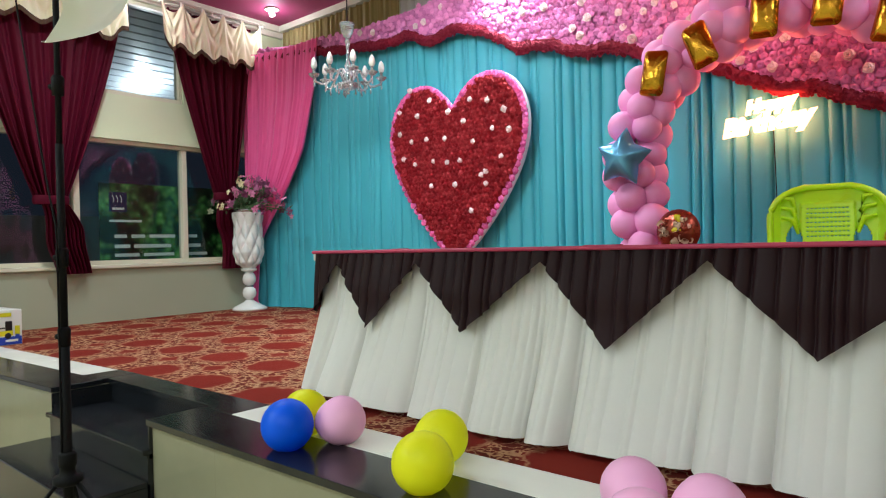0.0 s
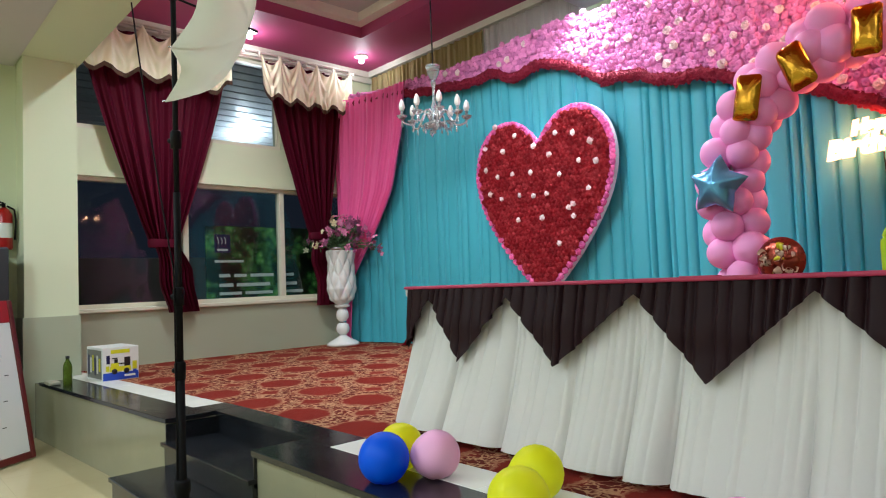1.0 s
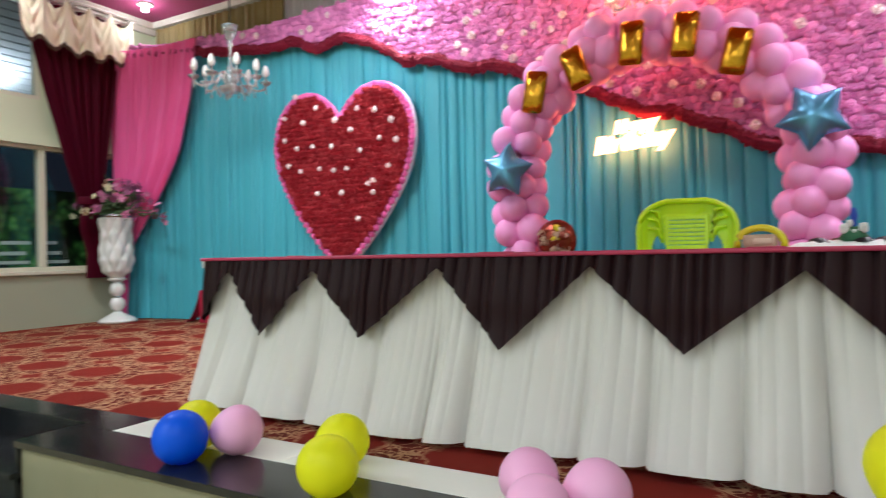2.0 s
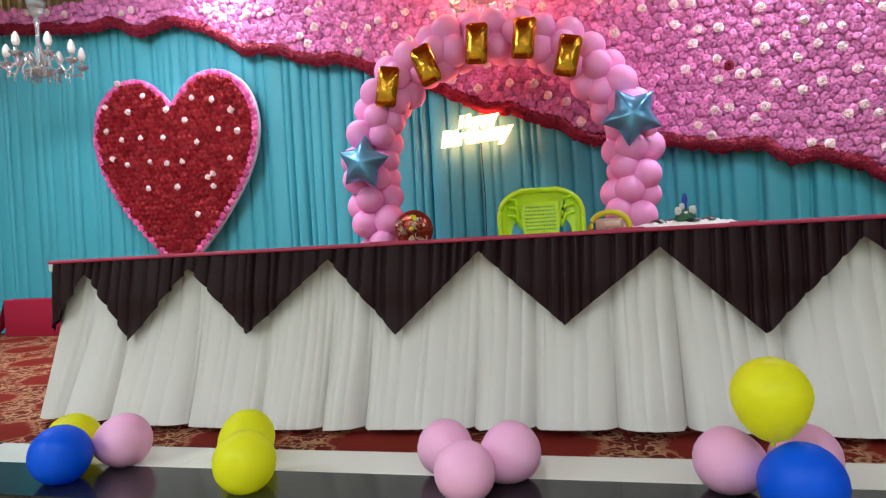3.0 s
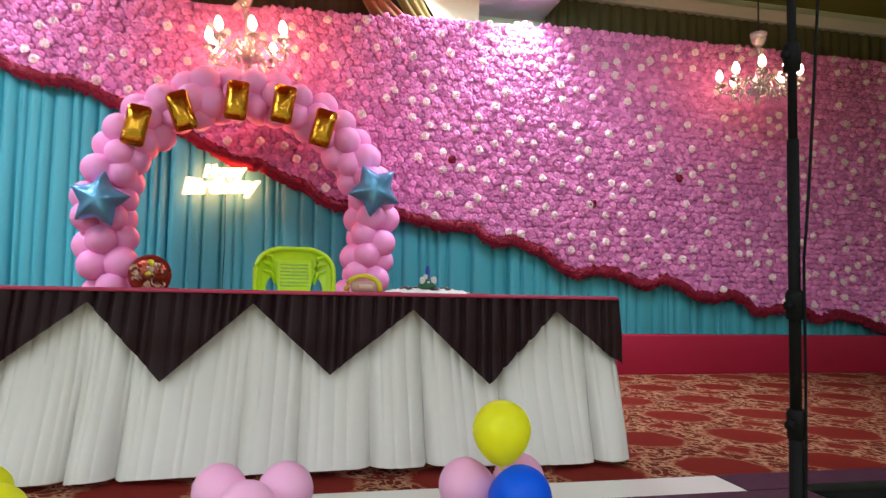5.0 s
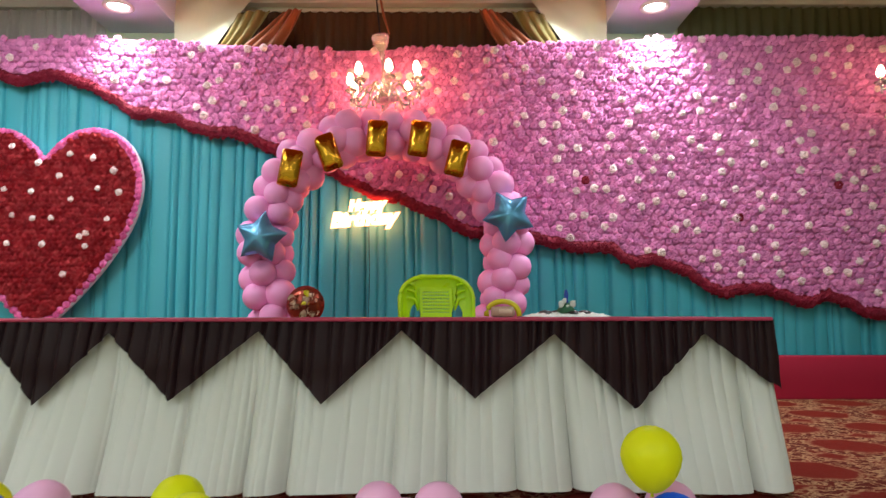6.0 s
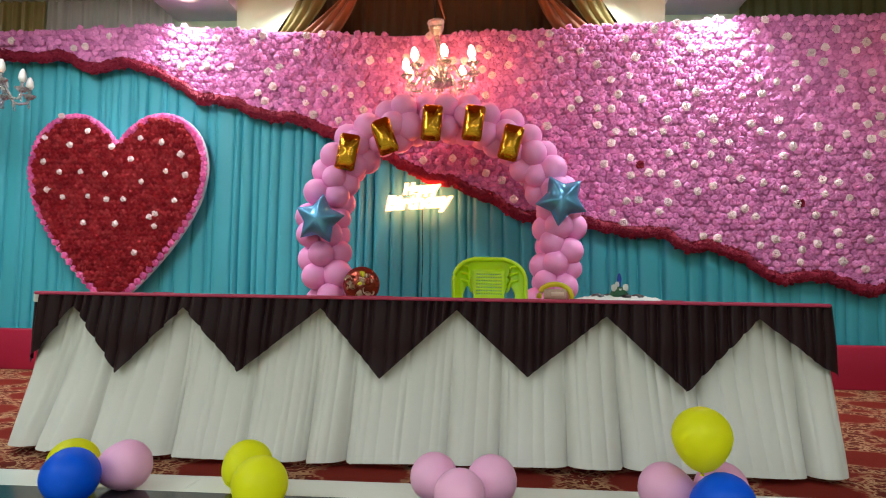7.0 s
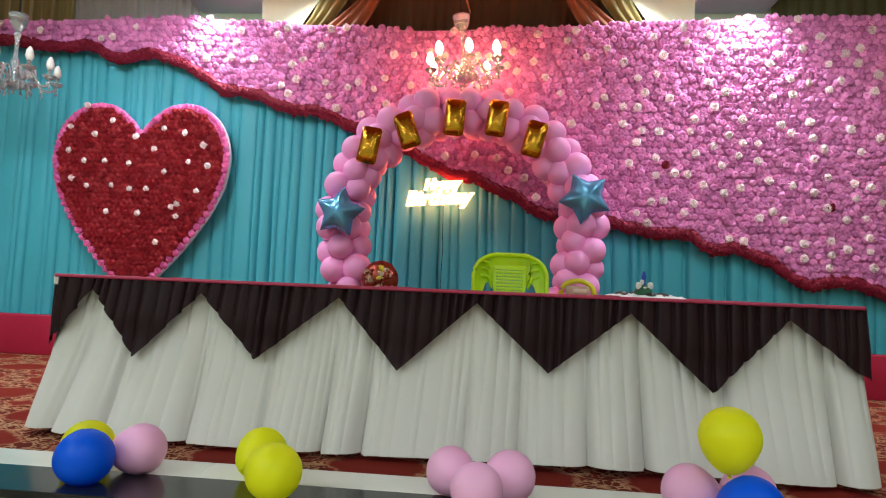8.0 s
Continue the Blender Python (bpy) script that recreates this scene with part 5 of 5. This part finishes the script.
drape(2.21, 3.97, 2.95, 3.27, 2.96, 3.39, 2.02, 1.18, 0.3)
drape(4.50, 5.76, 5.14, 5.41, 5.08, 5.41, 2.15, 1.16, 1.9)


def swag(y0, y1, hooks, seed):
    n = hooks
    def top(u):
        return 4.615 - 0.15 * abs(math.sin(math.pi * n * u)) ** 0.9
    def fn(u, v):
        k = (n * u) % 1.0
        belly = math.sin(math.pi * k)
        low = 4.06 - 0.10 * abs(math.sin(math.pi * n * u + 0.5)) + 0.12 * abs(2 * u - 1) ** 8 + 0.02 * math.sin(5 * u + seed)
        z = top(u) + (low - top(u)) * v
        arcs = 0.022 * belly * math.cos(2 * math.pi * (2.2 * v - 1.1 * belly + 0.3 * math.sin(7 * u + seed))) * (1 - 0.4 * v)
        rays = 0.038 * (abs(2 * k - 1) ** 3 - 0.25) * (0.5 + 0.5 * v) + 0.012 * math.sin(2 * math.pi * n * 3.3 * u + seed) * v
        return X0 + 0.24 + arcs + rays + 0.03 * v, y0 + (y1 - y0) * u + 0.02 * v * math.sin(2 * math.pi * k), z
    t = thing("swag_valance", "cream satin swag valance with brown fringe over the window", "valance", group="cream window valances")
    part("cloth", grid(fn, 240, 32), M["cream_satin"], t)
    part("fringe", grid(lambda u, v: tuple(Vector(fn(u, 0.965)) + Vector((0.006, 0, -0.055 * v + 0.004 * math.sin(900 * u)))), 320, 2), M["fringe"], t, "brown tasselled fringe")
    for k in range(n + 1):
        hy = y0 + (y1 - y0) * k / n
        part("hook", bbox(X0 + 0.20, X0 + 0.22, hy - 0.012, hy + 0.012, 4.57, 4.64, 0.003, 1), M["cornice"], t)


swag(2.15, 3.95, 5, 0.2)
swag(4.38, 5.84, 5, 1.7)
rail = thing("curtain_rail", "white double curtain rail along the window wall", "curtain rail")
part("rod", tube([(X0 + 0.21, 2.18, 4.64), (X0 + 0.21, 5.95, 4.64)], 0.012, 8), M["cornice"], rail)
part("rod", tube([(X0 + 0.12, 2.18, 4.60), (X0 + 0.12, 5.95, 4.60)], 0.012, 8), M["cornice"], rail)
for y in (2.25, 3.1, 4.15, 5.1, 5.9):
    part("bracket", bbox(X0 + 0.002, X0 + 0.22, y - 0.012, y + 0.012, 4.59, 4.625, 0.004, 1), M["cornice"], rail)

# banner outside the window
ban = thing("printed_banner", "printed green leaf banner with white lettering bars behind the glass", "banner", pose(X0 - 0.26, -0.221, 0) @ Matrix.Diagonal((1, 0.971, 1, 1)))
part("sheet", box(-0.02, 0.0, 4.12, 6.25, 1.30, 2.29), M["banner"], ban, smooth=False)
for q in (4.2, 5.2, 6.2):
    part("post", box(-0.06, -0.021, q - 0.02, q + 0.02, 0.0, 2.29), M["wood"], ban, "thin timber post", smooth=False)
part("emblem", box(0.001, 0.004, 4.24, 4.47, 1.93, 2.18), M["print_navy"], ban, "navy square emblem", smooth=False)
for q in range(3):
    part("emblem_stroke", tube([(0.006, 4.29 + 0.05 * q + 0.012 * math.sin(k), 2.05 + 0.022 * k) for k in range(5)], 0.006, 6), M["print_white"], ban)
part("lettering_bar", box(0.0045, 0.006, 4.28, 4.43, 1.955, 1.985), M["print_white"], ban, smooth=False)
part("lettering_bar", box(0.001, 0.003, 4.24, 4.66, 1.80, 1.83), M["print_white"], ban, smooth=False)
for row_, (z, h, runs) in enumerate(((1.60, 0.042, ((4.3, 4.46), (4.52, 4.70), (4.76, 5.12), (5.2, 5.45))), (1.47, 0.045, ((4.3, 4.50), (4.55, 5.06), (5.22, 5.5))), (1.36, 0.04, ((4.3, 4.62), (4.68, 5.1), (5.2, 5.6))))):
    for a, b in runs:
        part("lettering_bar", box(0.001, 0.003, a, b, z, z + h), M["print_white"], ban, smooth=False)

# ---------------------------------------------------------------- flower vase
vase = thing("flower_vase", "tall white quilted pedestal vase of artificial flowers by the window", "vase", pose(-7.62, 5.50, STAGE))
part("base", lathe([(0.0, 0.0), (0.23, 0.0), (0.235, 0.025), (0.20, 0.05), (0.12, 0.09), (0.07, 0.12), (0.05, 0.14), (0.0, 0.14)], 32), M["ceramic"], vase)
part("knop", lathe([(0.0, 0.14), (0.04, 0.14), (0.085, 0.19), (0.095, 0.24), (0.08, 0.29), (0.045, 0.32)], 24), M["ceramic"], vase)
part("knop", lathe([(0.045, 0.335), (0.085, 0.38), (0.092, 0.43), (0.08, 0.48), (0.05, 0.52)], 24), M["ceramic"], vase)
part("band", lathe([(0.05, 0.315), (0.056, 0.32), (0.056, 0.335), (0.05, 0.34)], 24), M["silver"], vase)
part("collar", lathe([(0.05, 0.52), (0.105, 0.545), (0.11, 0.565), (0.06, 0.59)], 24), M["ceramic"], vase)
prof = [(0.05, 0.58)] + [(lerp_table([(0.58, 0.09), (0.66, 0.16), (0.80, 0.195), (0.95, 0.19), (1.1, 0.175), (1.22, 0.18), (1.36, 0.205)], 0.58 + 0.013 * k), 0.58 + 0.013 * k) for k in range(61)] + [(0.19, 1.37), (0.17, 1.30), (0.0, 1.2)]
quilt = lambda a, z, r: 0.034 * abs(math.sin(4 * a + 10 * z) * math.sin(4 * a - 10 * z)) ** 0.5 - 0.012 if 0.62 < z < 1.34 and r > 0.12 else 0
part("bowl", lathe(prof, 112, quilt), M["ceramic"], vase, "white diamond-quilted bowl")
part("rim_band", lathe([(0.207, 1.35), (0.216, 1.36), (0.214, 1.385), (0.2, 1.39)], 32), M["silver"], vase, "silver beaded rim")
stems, leaves, heads = [], [], []
rng = random.Random(11)
for k in range(110):
    a, lean = rng.uniform(0, 6.28), rng.uniform(0.05, 1.0) ** 0.8
    droop = 0.10 * lean
    top = Vector((0.84 * lean * math.cos(a), 0.42 * lean * math.sin(a), 1.38 + 0.42 * (1 - lean ** 2) * rng.uniform(0.5, 1.1) + 0.08 * rng.random() - droop))
    mid = Vector((0.2 * lean * math.cos(a), 0.2 * lean * math.sin(a), 1.42 + 0.1 * (1 - lean)))
    stems.append(tube([(0.05 * math.cos(a), 0.05 * math.sin(a), 1.25), mid, top], 0.004, 5))
    heads.append(top)
    for q in range(7):
        p = mid.lerp(top, rng.random()) + Vector([rng.uniform(-0.05, 0.05) for _ in range(3)])
        leaves.append((p, Euler([rng.uniform(0, 6.28) for _ in range(3)]).to_matrix(), rng.uniform(0.03, 0.06)))
LEAF = ([(0, 0, 0), (0.28, 0.5, 0.06), (0, 1.3, -0.1), (-0.28, 0.5, 0.06), (0, 0.6, -0.03)], [(0, 1, 4), (1, 2, 4), (2, 3, 4), (3, 0, 4)])
part("stem_bundle", join(*stems), M["leaf"], vase, "thin green wire stems")
tagged(part("leaves", scatter(LEAF, leaves), M["leaf"], vase, "small dusty green leaves", smooth=False), kind="stuff")
FIVE = [], []
for k in range(5):
    FIVE = join(FIVE, xf(([(0, 0, 0), (0.34, 0.5, 0.16), (0.2, 1.0, 0.1), (-0.2, 1.0, 0.1), (-0.34, 0.5, 0.16), (0, 0.6, 0.02)], [(0, 1, 5), (1, 2, 5), (2, 3, 5), (3, 4, 5), (4, 0, 5)]), Matrix.Rotation(2 * math.pi * k / 5, 4, "Z")))
kinds = [mesh_of("blossom", FIVE, M[k], False) for k in ("petal_pink", "petal_cream", "petal_mauve")]
for k, p in enumerate(heads):
    for q in range(2):
        pick = 1 if p.x < 0.05 and rng.random() < 0.5 else (2 if p.x > 0.1 and rng.random() < 0.6 else 0)
        place = p + Vector([rng.uniform(-0.05, 0.05) for _ in range(3)]) * q * 1.6
        part("blossom", kinds[pick], None, vase, at=Matrix.LocRotScale(place, Euler([rng.uniform(0.3, 2.2), 0, rng.uniform(-1.5, 1.5)]).to_quaternion(), (rng.uniform(0.03, 0.056),) * 3))

# ---------------------------------------------------------------- photographer's light stands


def stand(x, y, top, hub, label, umb):
    s = thing("light_stand", label, "light stand", pose(x, y, 0), group="light stands")
    part("lower_tube", tube([(0, 0, 0.12), (0, 0, 1.10)], 0.019, 10), M["black_metal"], s)
    part("middle_tube", tube([(0, 0, 1.08), (0, 0, 1.85)], 0.0155, 10), M["black_metal"], s)
    part("upper_tube", tube([(0, 0, 1.83), (0, 0, top)], 0.012, 10), M["black_metal"], s)
    for z in (1.085, 1.40, 2.08):
        col = part("collar", lathe([(0.0, z - 0.04), (0.022, z - 0.038), (0.024, z + 0.03), (0.018, z + 0.04), (0.0, z + 0.04)], 12), M["black_metal"], s)
        part("knob", tube([(-0.018, -0.008, z), (-0.036, -0.014, z)], [0.010, 0.012], 8), M["black_metal"], col)
    part("hub", lathe([(0.0, hub - 0.02), (0.045, hub - 0.02), (0.055, hub - 0.008), (0.055, hub + 0.012), (0.03, hub + 0.016), (0.027, hub + 0.05), (0.033, hub + 0.055), (0.033, hub + 0.10), (0.026, hub + 0.11), (0.0, hub + 0.11)], 16), M["black_metal"], s)
    part("spreader", lathe([(0.0, 0.15), (0.03, 0.15), (0.032, 0.19), (0.0, 0.19)], 12), M["black_metal"], s)
    for k in range(3):
        a = -math.pi / 2 + 2 * math.pi * k / 3
        ca, sa = math.cos(a), math.sin(a)
        leg = part("leg", tube([(0.03 * ca, 0.03 * sa, hub), (0.27 * ca, 0.27 * sa, hub * 0.52), (0.50 * ca, 0.50 * sa, 0.03)], 0.011, 8, flat=0.7), M["black_metal"], s)
        part("rubber_foot", tube([(0.49 * ca, 0.49 * sa, 0.045), (0.515 * ca, 0.515 * sa, 0.003)], 0.014, 8), M["black_metal"], leg)
        part("brace", tube([(0.025 * ca, 0.025 * sa, 0.17), (0.27 * ca, 0.27 * sa, hub * 0.52)], 0.007, 6), M["black_metal"], s)
    side = 0.46 if x < 0 else -0.12
    cable = [(-side * max(0.0, q - 0.43) ** 0.9 * 1.75 + 0.012 * math.sin(5 * q), -0.022, 0.5 + (2.86 - 0.5) * q) for q in [i / 30 for i in range(31)]]
    part("cable", tube(cable, 0.004, 6), M["black_metal"], s, "thin black cable hanging along the tube")
    part("swivel", bbox(-0.018, 0.018, -0.016, 0.016, top - 0.02, top + 0.06, 0.006), M["black_metal"], s)
    u = thing("photo_umbrella", "white nylon photo umbrella on the light stand", "umbrella", umb, group="photo umbrellas")
    n = 8
    ribs = []
    def dome(a, f):
        k = (a / (2 * math.pi) * n) % 1
        sag = 0.035 * math.sin(math.pi * k) * f
        r = 0.42 * math.sin(f * 1.25) / math.sin(1.25) * (1 - 0.19 * math.sin(math.pi * k) * f ** 2)
        return r * math.cos(a), r * math.sin(a), -0.20 * (1 - math.cos(f * 1.25)) / (1 - math.cos(1.25)) + sag
    part("canopy", grid(lambda p, f: dome(2 * math.pi * p, f), 64, 12, True), M["umbrella"], u)
    for k in range(n):
        a = 2 * math.pi * k / n
        part("rib", tube([tuple(Vector(dome(a, f)) + Vector((0, 0, -0.008))) for f in (0.02, 0.25, 0.5, 0.75, 1.0)], 0.003, 5), M["silver"], u)
    part("shaft", tube([(0, 0, 0.04), (0, 0, -0.62)], 0.005, 6), M["black_metal"], u)
    return s


stand(-2.585, 1.36, 2.72, 0.52, "black light stand with cable in front of the stage steps", look((-2.36, 1.60, 2.56), (-2.727, 0.724, 2.89)) @ Matrix.Scale(1.05, 4))
stand(0.97, 1.18, 2.55, 0.52, "black light stand in front of the stage", look((1.35, 1.0, 2.90), (0.9, 1.4, 2.4)))

# ---------------------------------------------------------------- things by the pillar
pack = thing("toy_carton", "white and blue printed toy carton standing by the pillar", "carton", pose(-6.95, 2.28, STAGE, 0, 0, 3) @ Matrix.Scale(1.035, 4))
part("box", bbox(-0.225, 0.225, -0.165, 0.165, 0.0, 0.315, 0.006), M["card"], pack, smooth=False)
part("blue_print", box(0.2255, 0.227, -0.16, 0.16, 0.005, 0.075), M["print_blue"], pack, smooth=False)
part("title_bar", box(0.2255, 0.228, -0.09, 0.08, 0.255, 0.29), M["print_yellow"], pack, smooth=False)
part("toy_picture", box(0.2272, 0.229, -0.10, 0.09, 0.085, 0.13), M["print_yellow"], pack, smooth=False)
part("toy_picture", box(0.2272, 0.229, -0.09, -0.02, 0.13, 0.165), M["print_yellow"], pack, smooth=False)
part("toy_picture", box(0.2272, 0.229, -0.06, -0.03, 0.165, 0.20), M["print_black"], pack, smooth=False)
part("toy_picture", box(0.2272, 0.229, 0.03, 0.085, 0.13, 0.215), M["print_black"], pack, smooth=False)
for q in (-0.06, 0.05):
    part("toy_picture", xf(lathe([(0.0, 0.002), (0.025, 0.002), (0.026, 0.0)], 16), Matrix.Translation((0.2292, q, 0.085)) @ Matrix.Rotation(radians(90), 4, "Y")), M["print_black"], pack)
for q, (ya, yb, za, zb, m_) in enumerate(((-0.13, -0.10, 0.16, 0.24, "print_navy"), (-0.135, -0.105, 0.09, 0.14, "print_yellow"), (0.105, 0.145, 0.09, 0.17, "print_yellow"), (0.108, 0.142, 0.075, 0.1, "print_blue"), (-0.02, 0.03, 0.15, 0.162, "print_black"), (-0.08, -0.03, 0.205, 0.215, "print_black"))):
    part("toy_picture", bbox(0.2262, 0.2295, ya, yb, za, zb, 0.001, 1), M[m_], pack, smooth=False)
for q in range(6):
    part("side_picture", box(-0.18 + 0.062 * q, -0.135 + 0.062 * q, -0.168, -0.1666, 0.05 + 0.02 * (q % 3), 0.24 - 0.025 * (q % 2)), M[("print_navy", "card", "print_yellow")[q % 3]], pack, smooth=False)
part("side_print", box(-0.2, 0.2, -0.1665, -0.1652, 0.02, 0.29), M["print_grey"], pack, "grey side print", smooth=False)
part("lettering_bar", box(0.2275, 0.229, 0.03, 0.13, 0.03, 0.05), M["print_white"], pack, smooth=False)

bot = thing("bottle", "olive green plastic bottle standing on the stage edge", "bottle", pose(-6.79, 1.84, 0.583))
part("body", lathe([(0.0, 0.0), (0.036, 0.0), (0.04, 0.01), (0.039, 0.09), (0.037, 0.10), (0.04, 0.115), (0.04, 0.17), (0.032, 0.205), (0.016, 0.235), (0.015, 0.25), (0.0, 0.25)], 20), M["bottle"], bot)
part("cap", lathe([(0.0, 0.25), (0.018, 0.25), (0.018, 0.275), (0.0, 0.277)], 16), M["print_black"], bot)
single("stone_slab", bbox(-7.08, -6.87, 1.70, 1.80, 0.583, 0.616, 0.008), M["stone"], "small grey stone slab on the stage edge", "stone slab")

bd = thing("notice_board", "scuffed whiteboard in a dark red frame leaning by the stage", "notice board", pose(-6.55, 1.50, 0.012, 10.5, 0, -54))
part("panel", bbox(-0.0, 0.95, -0.012, 0.0, 0.06, 1.22, 0.003, 1), M["whiteboard"], bd, smooth=False)
part("header", bbox(-0.0, 0.95, -0.016, 0.004, 1.222, 1.42, 0.003, 1), M["header_red"], bd, smooth=False)
for a in ((-0.045, 0.0, 0, 1.42), (0.95, 0.995, 0, 1.42)):
    part("frame_side", bbox(a[0], a[1], -0.025, 0.012, a[2], a[3], 0.005, 1), M["frame_red"], bd, smooth=False)
part("frame_bottom", bbox(0.002, 0.948, -0.025, 0.012, 0.0, 0.058, 0.005, 1), M["frame_red"], bd, smooth=False)
for q in range(3):
    part("marker_scribble", box(0.10 + 0.05 * q, 0.14 + 0.05 * q, 0.001, 0.0025, 0.75 - 0.22 * q, 0.758 - 0.22 * q), M["print_black"], bd, smooth=False)

cab = thing("black_cabinet", "tall black vinyl equipment cabinet by the wall", "cabinet", pose(-7.58, 1.10, 0))
part("body", bbox(-0.3, 0.3, -0.35, 0.35, 0.03, 1.93, 0.02), M["speaker"], cab)
for q in (-0.25, 0.25):
    for p in (-0.3, 0.3):
        part("foot", tube([(q, p, 0), (q, p, 0.05)], 0.025, 8), M["black_metal"], cab)
ext = thing("fire_extinguisher", "red fire extinguisher hanging on the wall", "fire extinguisher", pose(X0 + 0.10, 1.49, 1.94))
part("cylinder", lathe([(0.0, 0.0), (0.07, 0.0), (0.08, 0.02), (0.08, 0.36), (0.05, 0.42), (0.025, 0.44), (0.0, 0.44)], 24), M["ext_red"], ext)
part("label", lathe([(0.0808, 0.12), (0.0812, 0.125), (0.0812, 0.27), (0.0808, 0.275)], 24), M["print_white"], ext, "white paper label")
part("valve", join(tube([(0, 0, 0.43), (0, 0, 0.49)], 0.018, 8), tube([(0, 0.0, 0.49), (0.0, -0.10, 0.52)], 0.01, 6), tube([(0, 0.0, 0.47), (0.0, -0.09, 0.47)], 0.008, 6)), M["black_metal"], ext)
part("hose", tube([(0.0, 0.03, 0.46), (0.03, 0.09, 0.42), (0.05, 0.10, 0.3), (0.05, 0.09, 0.1)], 0.010, 8), M["black_metal"], ext)
